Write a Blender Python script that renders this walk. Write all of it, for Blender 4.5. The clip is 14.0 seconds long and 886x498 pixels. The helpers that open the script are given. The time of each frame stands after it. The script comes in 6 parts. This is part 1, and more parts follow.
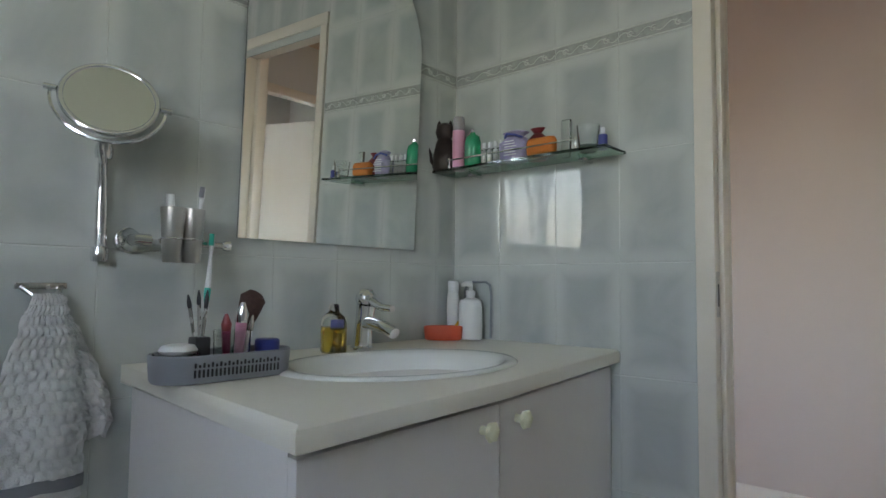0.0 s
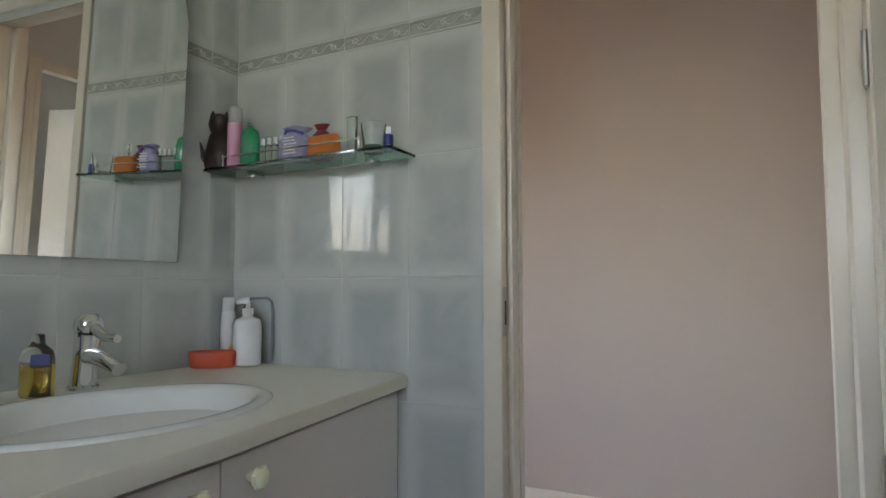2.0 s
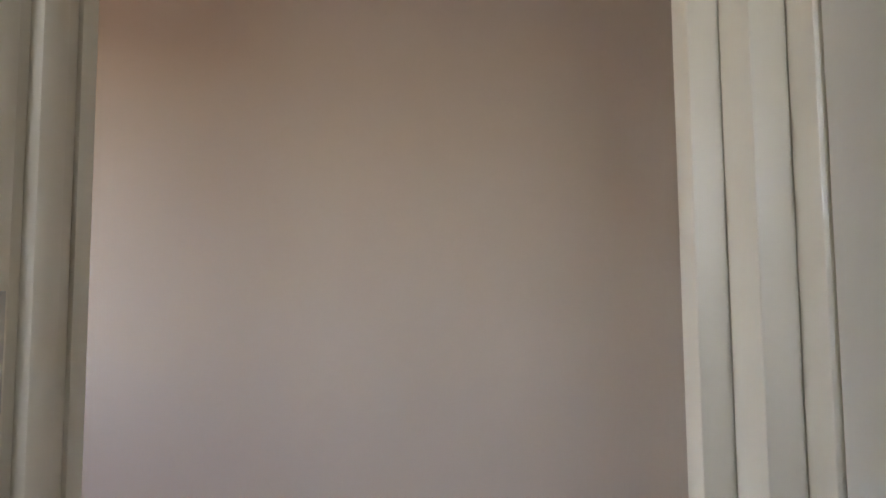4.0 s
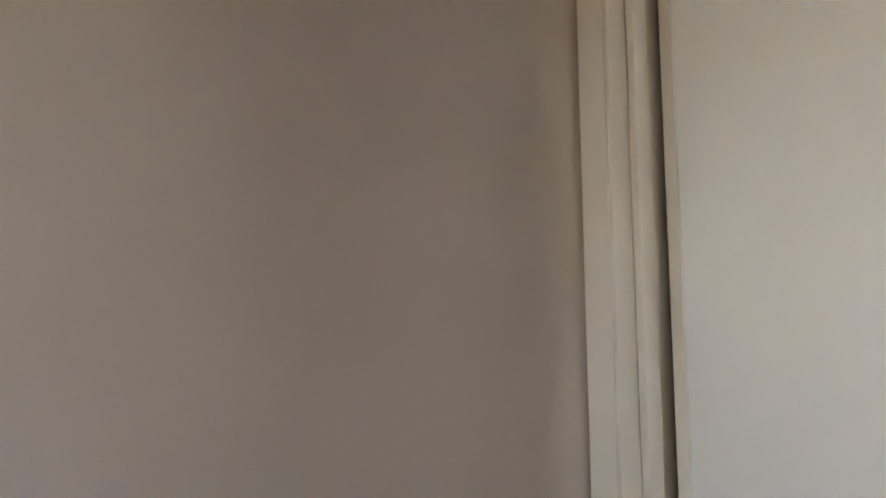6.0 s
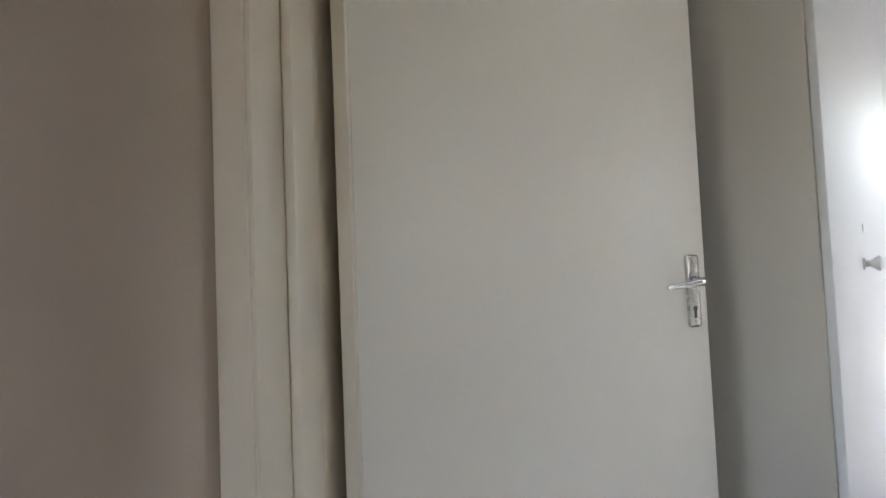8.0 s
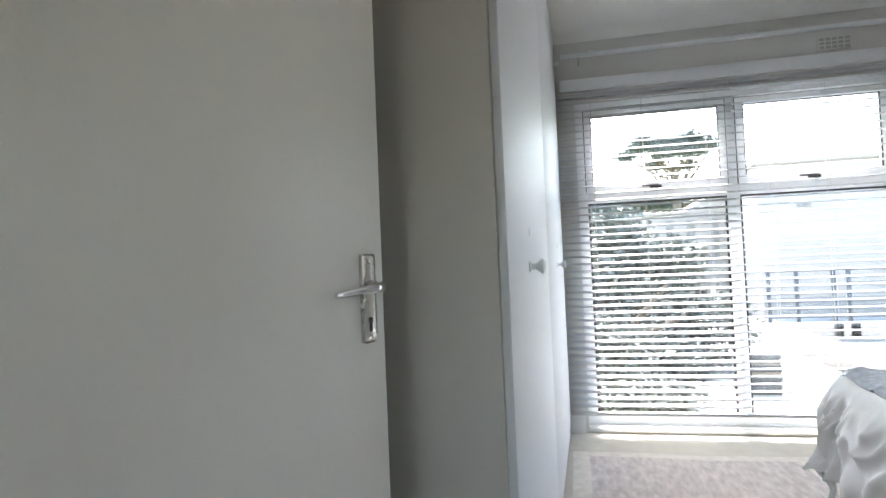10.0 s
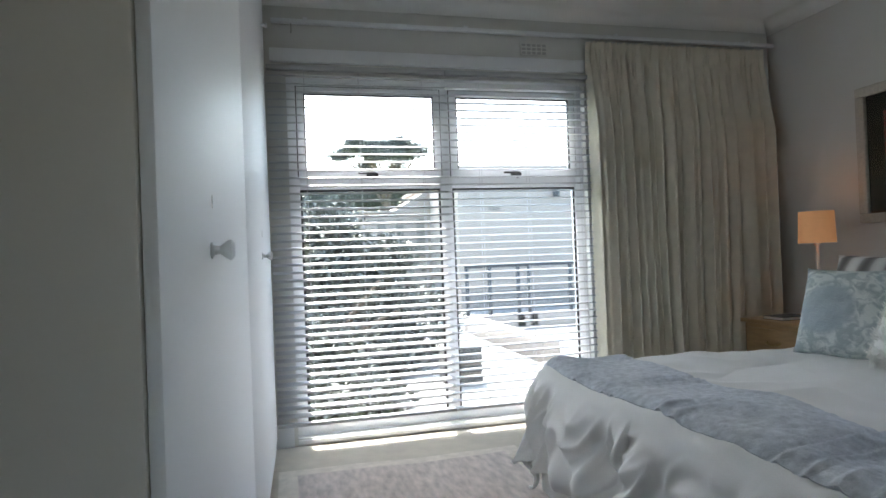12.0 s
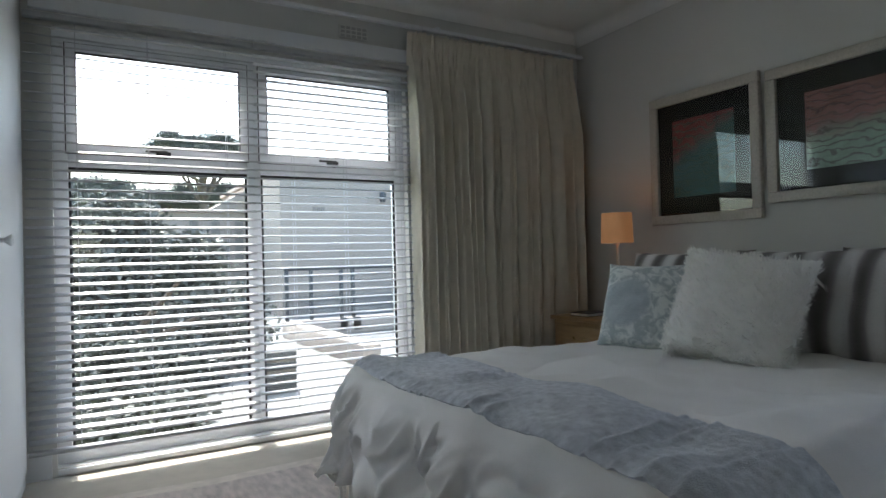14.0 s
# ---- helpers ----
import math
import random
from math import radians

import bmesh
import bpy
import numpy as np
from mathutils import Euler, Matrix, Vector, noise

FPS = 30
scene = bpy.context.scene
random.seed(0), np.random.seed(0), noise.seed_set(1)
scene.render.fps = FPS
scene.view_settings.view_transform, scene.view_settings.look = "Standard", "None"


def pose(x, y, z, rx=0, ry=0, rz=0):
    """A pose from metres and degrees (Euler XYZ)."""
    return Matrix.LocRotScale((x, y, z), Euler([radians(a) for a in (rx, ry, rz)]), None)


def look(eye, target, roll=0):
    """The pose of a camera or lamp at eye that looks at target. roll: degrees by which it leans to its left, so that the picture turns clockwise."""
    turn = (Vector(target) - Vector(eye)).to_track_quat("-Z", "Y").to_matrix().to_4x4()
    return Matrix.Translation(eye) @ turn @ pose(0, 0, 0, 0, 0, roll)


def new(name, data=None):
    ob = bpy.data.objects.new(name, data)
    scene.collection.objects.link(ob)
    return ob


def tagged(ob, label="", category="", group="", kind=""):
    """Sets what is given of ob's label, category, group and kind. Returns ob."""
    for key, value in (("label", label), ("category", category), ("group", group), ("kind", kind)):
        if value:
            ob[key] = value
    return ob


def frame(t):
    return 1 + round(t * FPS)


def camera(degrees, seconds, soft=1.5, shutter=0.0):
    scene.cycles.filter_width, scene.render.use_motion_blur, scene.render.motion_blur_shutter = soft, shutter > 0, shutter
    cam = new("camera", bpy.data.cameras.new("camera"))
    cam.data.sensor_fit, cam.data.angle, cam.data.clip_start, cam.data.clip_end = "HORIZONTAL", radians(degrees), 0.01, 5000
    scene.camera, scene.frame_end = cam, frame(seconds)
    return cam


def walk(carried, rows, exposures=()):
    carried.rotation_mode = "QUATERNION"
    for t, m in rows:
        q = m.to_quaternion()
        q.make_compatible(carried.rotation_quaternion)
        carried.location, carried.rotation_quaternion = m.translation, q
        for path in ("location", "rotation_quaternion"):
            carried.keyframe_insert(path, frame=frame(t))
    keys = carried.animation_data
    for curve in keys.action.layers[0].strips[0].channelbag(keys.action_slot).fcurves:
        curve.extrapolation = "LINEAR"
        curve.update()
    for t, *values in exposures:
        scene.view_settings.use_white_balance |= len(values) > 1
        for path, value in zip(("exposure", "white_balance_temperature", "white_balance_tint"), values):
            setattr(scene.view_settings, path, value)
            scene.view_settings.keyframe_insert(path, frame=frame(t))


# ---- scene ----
cam = camera(72.0, 14.0)
PATH = [
    (0, (1.312, -1.552, 1.043), (-0.007, -0.053, 1.165), 0.6),
    (0.5, (1.347, -1.524, 1.049), (0.121, 0.051, 1.18), 0.4),
    (1, (1.379, -1.479, 1.049), (0.242, 0.161, 1.181), 0.2),
    (1.5, (1.39, -1.403, 1.059), (0.34, 0.294, 1.192), 0.1),
    (2, (1.346, -1.289, 1.078), (0.429, 0.484, 1.214), -0.1),
    (2.5, (1.284, -1.181, 1.088), (0.517, 0.661, 1.229), -0.3),
    (3, (1.275, -1.047, 1.083), (0.655, 0.85, 1.223), -0.5),
    (3.2, (1.268, -0.985, 1.09), (0.713, 0.934, 1.212), -0.5),
    (4.2, (1.262, -0.35, 1.075), (1.262, 1.65, 1.225), -0.4),
    (5.3, (1.431, 0.376, 1.055), (2.029, 2.276, 1.227), -0.4),
    (5.5, (1.45, 0.435, 1.055), (2.135, 2.311, 1.23), -0.4),
    (6, (1.543, 0.549, 1.055), (2.357, 2.368, 1.235), -0.5),
    (6.5, (1.672, 0.65, 1.06), (2.617, 2.402, 1.235), -0.7),
    (7, (1.757, 0.708, 1.087), (2.896, 2.35, 1.19), -1.6),
    (7.5, (1.808, 0.757, 1.088), (3.185, 2.203, 1.181), -2.2),
    (8, (1.875, 0.785, 1.083), (3.383, 2.091, 1.183), -2.4),
    (8.5, (1.944, 0.819, 1.088), (3.609, 1.925, 1.162), -2.2),
    (9, (2.025, 0.853, 1.09), (3.84, 1.716, 1.15), -2.1),
    (9.2, (2.04, 0.856, 1.092), (3.878, 1.611, 1.153), -2.2),
    (11.3, (2.511, 0.891, 1.065), (4.509, 0.801, 1.098), -2.2),
    (11.5, (2.545, 0.878, 1.064), (4.535, 0.672, 1.089), -2.2),
    (12, (2.623, 0.852, 1.051), (4.57, 0.379, 1.072), -2.2),
    (12.5, (2.68, 0.812, 1.04), (4.56, 0.154, 1.06), -2.0),
    (13, (2.741, 0.76, 1.018), (4.564, -0.066, 1.037), -1.8),
    (13.5, (2.79, 0.72, 0.999), (4.57, -0.202, 1.019), -1.6),
    (14, (2.815, 0.696, 0.979), (4.55, -0.29, 1.006), -1.5),
]
EXPOSURES = [(0, 4.9, 6550, 13), (1.5, 4.9, 6700, 14), (3.2, 4.92, 7050, 17), (5.3, 4.74, 7150, 18), (6.5, 4.66, 7050, 18), (7.5, 4.5, 6850, 17),
             (8.5, 4.22, 6700, 15), (9.2, 4.15, 6600, 14), (11.3, 3.24, 6350, 10), (12.5, 3.02, 6350, 10), (14, 2.5, 6350, 10)]
walk(cam, [(t, look(e, p, r)) for t, e, p, r in PATH], exposures=EXPOSURES)

# ---- daylight ----
world = bpy.data.worlds.new("daylight")
scene.world = world
world.use_nodes = True
_wn = world.node_tree.nodes
_bg = _wn["Background"]
_sky = _wn.new("ShaderNodeTexSky")
_sky.sky_type = "NISHITA"
_sky.sun_disc = False
_sky.sun_elevation = radians(51.5)
_sky.sun_rotation = radians(86)
_sky.air_density = 1.2
_sky.dust_density = 2.5
world.node_tree.links.new(_sky.outputs[0], _bg.inputs[0])
_bg.inputs[1].default_value = 0.15

sun_data = bpy.data.lights.new("sun", "SUN")
sun_data.energy, sun_data.angle, sun_data.color = 2.0, radians(0.6), (1.0, 0.95, 0.88)
sun = new("sun", sun_data)
sun.matrix_world = look((30, 2, 38), (0, 0, 0))

# daylight that comes in by the bathroom window
bath_data = bpy.data.lights.new("bathroom_window_light", "AREA")
bath_data.shape, bath_data.size, bath_data.size_y = "RECTANGLE", 0.72, 0.84
bath_data.energy, bath_data.color = 0.70, (0.93, 0.97, 1.01)
bath_light = new("bathroom_window_light", bath_data)
bath_light.matrix_world = look((1.35, -2.665, 1.69), (1.33, 0, 1.60))


# unseen fill lamp in an added opening beside the bed, brightens the open door
side_data = bpy.data.lights.new("side_fill_light", "AREA")
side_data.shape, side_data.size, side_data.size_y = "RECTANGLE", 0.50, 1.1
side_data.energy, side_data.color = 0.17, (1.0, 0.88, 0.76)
side_light = new("side_fill_light", side_data)
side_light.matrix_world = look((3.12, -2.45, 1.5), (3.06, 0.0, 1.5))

# unseen warm lamp at the passage's far end, assumed from the warm-lit door frames
hall_data = bpy.data.lights.new("passage_end_light", "AREA")
hall_data.shape, hall_data.size, hall_data.size_y = "RECTANGLE", 0.86, 1.16
hall_data.energy, hall_data.color = 0.24, (1.0, 0.72, 0.45)
hall_light = new("passage_end_light", hall_data)
hall_light.matrix_world = look((-1.66, 0.80, 1.5), (1.0, 0.80, 1.4))


# ---- materials ----
def nodes_of(name):
    m = bpy.data.materials.new(name)
    m.use_nodes = True
    nt = m.node_tree
    return m, nt, nt.nodes["Principled BSDF"]


def mat(name, color, rough=0.5, metal=0.0, vary=0.12, scale=6.0, grain=60.0, bump=0.05, spec=0.5, coat=0.0, per_object=0.0,
        stretch=(1, 1, 1), tint=None, trans=0.0, ior=1.45, emit=None, sheen=0.0, rough_vary=0.08):
    """Base colour with a large and a small noise, varied roughness and a fine relief."""
    m, nt, b = nodes_of(name)
    L = nt.links.new
    co = nt.nodes.new("ShaderNodeTexCoord")
    mp = nt.nodes.new("ShaderNodeMapping")
    mp.inputs["Scale"].default_value = stretch
    L(co.outputs["Object"], mp.inputs[0])
    big, small = nt.nodes.new("ShaderNodeTexNoise"), nt.nodes.new("ShaderNodeTexNoise")
    big.inputs["Scale"].default_value, small.inputs["Scale"].default_value = scale, grain
    big.inputs["Detail"].default_value, small.inputs["Detail"].default_value = 4, 5
    L(mp.outputs[0], big.inputs["Vector"]), L(mp.outputs[0], small.inputs["Vector"])
    mix = nt.nodes.new("ShaderNodeMix")
    mix.data_type = "RGBA"
    dark = [max(0, c * (1 - vary)) for c in (tint or color)]
    light = [min(1, c * (1 + vary)) for c in color]
    mix.inputs["A"].default_value, mix.inputs["B"].default_value = (*dark, 1), (*light, 1)
    add = nt.nodes.new("ShaderNodeMath")
    add.operation = "MULTIPLY_ADD"
    add.inputs[1].default_value = 0.35
    L(small.outputs[0], add.inputs[0])
    sub = nt.nodes.new("ShaderNodeMath")
    sub.operation = "MULTIPLY_ADD"
    sub.inputs[1].default_value, sub.inputs[2].default_value = 1.3, -0.32
    L(big.outputs[0], sub.inputs[0]), L(sub.outputs[0], add.inputs[2])
    L(add.outputs[0], mix.inputs["Factor"])
    out = mix.outputs["Result"]
    if per_object:
        info, hsv = nt.nodes.new("ShaderNodeObjectInfo"), nt.nodes.new("ShaderNodeHueSaturation")
        rng = nt.nodes.new("ShaderNodeMapRange")
        rng.inputs["To Min"].default_value, rng.inputs["To Max"].default_value = 1 - per_object, 1 + per_object
        L(info.outputs["Random"], rng.inputs[0]), L(rng.outputs[0], hsv.inputs["Value"]), L(out, hsv.inputs["Color"])
        out = hsv.outputs[0]
    L(out, b.inputs["Base Color"])
    rr = nt.nodes.new("ShaderNodeMapRange")
    rr.inputs["To Min"].default_value, rr.inputs["To Max"].default_value = max(0.01, rough - rough_vary), min(1, rough + rough_vary)
    L(big.outputs[0], rr.inputs[0]), L(rr.outputs[0], b.inputs["Roughness"])
    b.inputs["Metallic"].default_value = metal
    b.inputs["Specular IOR Level"].default_value = spec
    b.inputs["Coat Weight"].default_value = coat
    b.inputs["IOR"].default_value = ior
    b.inputs["Transmission Weight"].default_value = trans
    b.inputs["Sheen Weight"].default_value = sheen
    if emit:
        b.inputs["Emission Color"].default_value, b.inputs["Emission Strength"].default_value = (*emit[0], 1), emit[1]
    if bump:
        bp = nt.nodes.new("ShaderNodeBump")
        bp.inputs["Strength"].default_value, bp.inputs["Distance"].default_value = bump, 0.01
        L(small.outputs[0], bp.inputs["Height"]), L(bp.outputs[0], b.inputs["Normal"])
    return m


def tile_material(name):
    """Glazed wall tile: cloudy grey-blue middle, paler printed margin, slightly wavy glaze."""
    m, nt, b = nodes_of(name)
    L = nt.links.new
    co = nt.nodes.new("ShaderNodeTexCoord")
    info = nt.nodes.new("ShaderNodeObjectInfo")
    sep = nt.nodes.new("ShaderNodeSeparateXYZ")
    L(co.outputs["Generated"], sep.inputs[0])

    def margin(socket, lo):
        d = nt.nodes.new("ShaderNodeMath")
        d.operation = "SUBTRACT"
        d.inputs[1].default_value = 0.5
        L(socket, d.inputs[0])
        a = nt.nodes.new("ShaderNodeMath")
        a.operation = "ABSOLUTE"
        L(d.outputs[0], a.inputs[0])
        r = nt.nodes.new("ShaderNodeMapRange")
        r.interpolation_type = "SMOOTHSTEP"
        r.inputs["From Min"].default_value, r.inputs["From Max"].default_value = lo, 0.47
        L(a.outputs[0], r.inputs[0])
        return r.outputs[0]

    mx = nt.nodes.new("ShaderNodeMath")
    mx.operation = "MAXIMUM"
    L(margin(sep.outputs["X"], 0.24), mx.inputs[0]), L(margin(sep.outputs["Z"], 0.32), mx.inputs[1])
    off = nt.nodes.new("ShaderNodeVectorMath")
    off.operation = "MULTIPLY_ADD"
    comb = nt.nodes.new("ShaderNodeCombineXYZ")
    L(info.outputs["Random"], comb.inputs[0]), L(info.outputs["Random"], comb.inputs[2])
    off.inputs[1].default_value = (37, 37, 37)
    L(comb.outputs[0], off.inputs[0]), L(co.outputs["Object"], off.inputs[2])
    cloud = nt.nodes.new("ShaderNodeTexNoise")
    cloud.inputs["Scale"].default_value, cloud.inputs["Detail"].default_value, cloud.inputs["Distortion"].default_value = 6, 6, 0.7
    L(off.outputs[0], cloud.inputs["Vector"])
    ramp = nt.nodes.new("ShaderNodeMix")
    ramp.data_type = "RGBA"
    ramp.inputs["A"].default_value, ramp.inputs["B"].default_value = (0.42, 0.445, 0.43, 1), (0.53, 0.55, 0.52, 1)
    cr = nt.nodes.new("ShaderNodeMapRange")
    cr.inputs["From Min"].default_value, cr.inputs["From Max"].default_value = 0.3, 0.7
    L(cloud.outputs[0], cr.inputs[0]), L(cr.outputs[0], ramp.inputs["Factor"])
    edge = nt.nodes.new("ShaderNodeMix")
    edge.data_type = "RGBA"
    edge.inputs["B"].default_value = (0.62, 0.635, 0.595, 1)
    sc = nt.nodes.new("ShaderNodeMath")
    sc.operation = "MULTIPLY"
    sc.inputs[1].default_value = 0.75
    L(mx.outputs[0], sc.inputs[0]), L(sc.outputs[0], edge.inputs["Factor"]), L(ramp.outputs["Result"], edge.inputs["A"])
    L(edge.outputs["Result"], b.inputs["Base Color"])
    b.inputs["Roughness"].default_value = 0.018
    b.inputs["Specular IOR Level"].default_value = 0.21
    wave = nt.nodes.new("ShaderNodeTexNoise")
    wave.inputs["Scale"].default_value, wave.inputs["Detail"].default_value = 5, 1.5
    flute = nt.nodes.new("ShaderNodeVectorMath")
    flute.operation = "MULTIPLY"
    flute.inputs[1].default_value = (3.2, 1.0, 0.35)
    L(off.outputs[0], flute.inputs[0]), L(flute.outputs[0], wave.inputs["Vector"])
    bp = nt.nodes.new("ShaderNodeBump")
    bp.inputs["Strength"].default_value, bp.inputs["Distance"].default_value = 0.16, 0.01
    L(wave.outputs[0], bp.inputs["Height"]), L(bp.outputs[0], b.inputs["Normal"])
    return m


def glass_material(name, color=(1, 1, 1), rough=0.0, ior=1.45):
    m, nt, b = nodes_of(name)
    b.inputs["Base Color"].default_value = (*color, 1)
    b.inputs["Roughness"].default_value = rough
    b.inputs["IOR"].default_value = ior
    b.inputs["Transmission Weight"].default_value = 1.0
    return m


def pane_material(name, gloss=0.04):
    """Thin pane: straight through, with a mirror gloss that grows towards a slanting view."""
    m, nt, b = nodes_of(name)
    out = nt.nodes["Material Output"]
    tr, gl, mixs, lw, pw, ad = (nt.nodes.new("ShaderNode" + k) for k in ("BsdfTransparent", "BsdfGlossy", "MixShader", "LayerWeight", "Math", "Math"))
    gl.inputs["Roughness"].default_value = 0.01
    tr.inputs[0].default_value = (0.94, 0.97, 0.96, 1)
    lw.inputs["Blend"].default_value = 0.5
    pw.operation, pw.inputs[1].default_value = "POWER", 5.0
    ad.operation, ad.inputs[1].default_value, ad.inputs[2].default_value = "MULTIPLY_ADD", 0.9, gloss
    L = nt.links.new
    L(lw.outputs["Facing"], pw.inputs[0]), L(pw.outputs[0], ad.inputs[0]), L(ad.outputs[0], mixs.inputs[0])
    L(tr.outputs[0], mixs.inputs[1]), L(gl.outputs[0], mixs.inputs[2])
    L(mixs.outputs[0], out.inputs[0])
    return m


def mirror_material(name):
    m, nt, b = nodes_of(name)
    b.inputs["Base Color"].default_value = (0.88, 0.90, 0.88, 1)
    b.inputs["Metallic"].default_value, b.inputs["Roughness"].default_value = 1.0, 0.0
    return m


def band_material(name, colors, axis="X", scale=3.0, distort=2.0, rough=0.8, bump=0.3, soft=True):
    """Bands of several colours that flow in one direction, wobbling."""
    m, nt, b = nodes_of(name)
    L = nt.links.new
    co, wv, rp = (nt.nodes.new("ShaderNode" + k) for k in ("TexCoord", "TexWave", "ValToRGB"))
    wv.bands_direction = axis
    wv.inputs["Scale"].default_value, wv.inputs["Distortion"].default_value = scale, distort
    wv.inputs["Detail"].default_value, wv.inputs["Detail Scale"].default_value = 3, 1.4
    L(co.outputs["Object"], wv.inputs[0]), L(wv.outputs[0], rp.inputs[0])
    el = rp.color_ramp.elements
    while len(el) < len(colors):
        el.new(0.5)
    for i, c in enumerate(colors):
        el[i].position, el[i].color = i / (len(colors) - 1), (*c, 1)
    L(rp.outputs[0], b.inputs["Base Color"])
    b.inputs["Roughness"].default_value = rough
    if bump:
        nz, bp = nt.nodes.new("ShaderNodeTexNoise"), nt.nodes.new("ShaderNodeBump")
        nz.inputs["Scale"].default_value, nz.inputs["Detail"].default_value = 120, 4
        bp.inputs["Strength"].default_value, bp.inputs["Distance"].default_value = bump, 0.01
        L(co.outputs["Object"], nz.inputs["Vector"]), L(nz.outputs[0], bp.inputs["Height"]), L(bp.outputs[0], b.inputs["Normal"])
    return m


def art_material(name, top, line, low, split, slant):
    """A painted print: a warm upper field over a cool lower one, crossed by fine flowing lines."""
    m, nt, b = nodes_of(name)
    L = nt.links.new
    co, sep, nz, wv = (nt.nodes.new("ShaderNode" + k) for k in ("TexCoord", "SeparateXYZ", "TexNoise", "TexWave"))
    L(co.outputs["Generated"], sep.inputs[0]), L(co.outputs["Generated"], nz.inputs["Vector"])
    nz.inputs["Scale"].default_value, nz.inputs["Detail"].default_value, nz.inputs["Distortion"].default_value = 3.0, 6, 1.2
    def calc(op, *args):
        n = nt.nodes.new("ShaderNodeMath")
        n.operation = op
        for k, a in enumerate(args):
            if isinstance(a, (int, float)):
                n.inputs[k].default_value = a
            else:
                L(a, n.inputs[k])
        return n.outputs[0]
    edge = calc("ADD", calc("MULTIPLY_ADD", sep.outputs["X"], slant, sep.outputs["Z"]), calc("MULTIPLY", nz.outputs[0], 0.35))
    rng = nt.nodes.new("ShaderNodeMapRange")
    rng.interpolation_type = "SMOOTHSTEP"
    rng.inputs["From Min"].default_value, rng.inputs["From Max"].default_value = split + 0.02 + slant * 0.5, split + 0.34 + slant * 0.5
    L(edge, rng.inputs[0])
    field = nt.nodes.new("ShaderNodeMix")
    field.data_type = "RGBA"
    field.inputs["A"].default_value, field.inputs["B"].default_value = (*low, 1), (*top, 1)
    L(rng.outputs[0], field.inputs["Factor"])
    wv.bands_direction = "Z"
    wv.inputs["Scale"].default_value, wv.inputs["Distortion"].default_value, wv.inputs["Detail"].default_value, wv.inputs["Detail Scale"].default_value = 3.4, 9.0, 3, 1.6
    L(co.outputs["Generated"], wv.inputs[0])
    thin = nt.nodes.new("ShaderNodeMapRange")
    thin.inputs["From Min"].default_value, thin.inputs["From Max"].default_value, thin.inputs["To Min"].default_value, thin.inputs["To Max"].default_value = 0.0, 0.3, 0.75, 0.0
    L(wv.outputs[0], thin.inputs[0])
    ink = nt.nodes.new("ShaderNodeMix")
    ink.data_type = "RGBA"
    ink.inputs["B"].default_value = (*line, 1)
    L(thin.outputs[0], ink.inputs["Factor"]), L(field.outputs["Result"], ink.inputs["A"])
    wash = nt.nodes.new("ShaderNodeHueSaturation")
    L(calc("MULTIPLY_ADD", nz.outputs[0], 1.1, 0.4), wash.inputs["Value"]), L(ink.outputs["Result"], wash.inputs["Color"])
    L(wash.outputs[0], b.inputs["Base Color"])
    b.inputs["Roughness"].default_value = 0.6
    return m


def motif_material(name, disc, ground, mark):
    """Printed cotton: a soft round motif on a mottled ground."""
    m, nt, b = nodes_of(name)
    L = nt.links.new
    co, dist, nz, fine = (nt.nodes.new("ShaderNode" + k) for k in ("TexCoord", "VectorMath", "TexNoise", "TexNoise"))
    flat = nt.nodes.new("ShaderNodeVectorMath")
    flat.operation = "MULTIPLY"
    flat.inputs[1].default_value = (1, 0, 1)
    L(co.outputs["Generated"], flat.inputs[0])
    dist.operation = "DISTANCE"
    dist.inputs[1].default_value = (0.60, 0.0, 0.56)
    L(flat.outputs[0], dist.inputs[0])
    nz.inputs["Scale"].default_value, nz.inputs["Detail"].default_value, nz.inputs["Distortion"].default_value = 9, 6, 1.0
    fine.inputs["Scale"].default_value = 60
    L(co.outputs["Generated"], nz.inputs["Vector"]), L(co.outputs["Generated"], fine.inputs["Vector"])
    mott = nt.nodes.new("ShaderNodeValToRGB")
    mott.color_ramp.elements[0].position, mott.color_ramp.elements[1].position = 0.42, 0.58
    mott.color_ramp.elements[0].color, mott.color_ramp.elements[1].color = (*mark, 1), (*ground, 1)
    L(nz.outputs[0], mott.inputs[0])
    rng = nt.nodes.new("ShaderNodeMapRange")
    rng.inputs["From Min"].default_value, rng.inputs["From Max"].default_value, rng.inputs["To Min"].default_value, rng.inputs["To Max"].default_value = 0.24, 0.29, 0.85, 0.0
    L(dist.outputs["Value"], rng.inputs[0])
    mx = nt.nodes.new("ShaderNodeMix")
    mx.data_type = "RGBA"
    mx.inputs["B"].default_value = (*disc, 1)
    L(rng.outputs[0], mx.inputs["Factor"]), L(mott.outputs[0], mx.inputs["A"])
    L(mx.outputs["Result"], b.inputs["Base Color"])
    b.inputs["Roughness"].default_value = 0.85
    bp = nt.nodes.new("ShaderNodeBump")
    bp.inputs["Strength"].default_value, bp.inputs["Distance"].default_value = 0.25, 0.01
    L(fine.outputs[0], bp.inputs["Height"]), L(bp.outputs[0], b.inputs["Normal"])
    return m


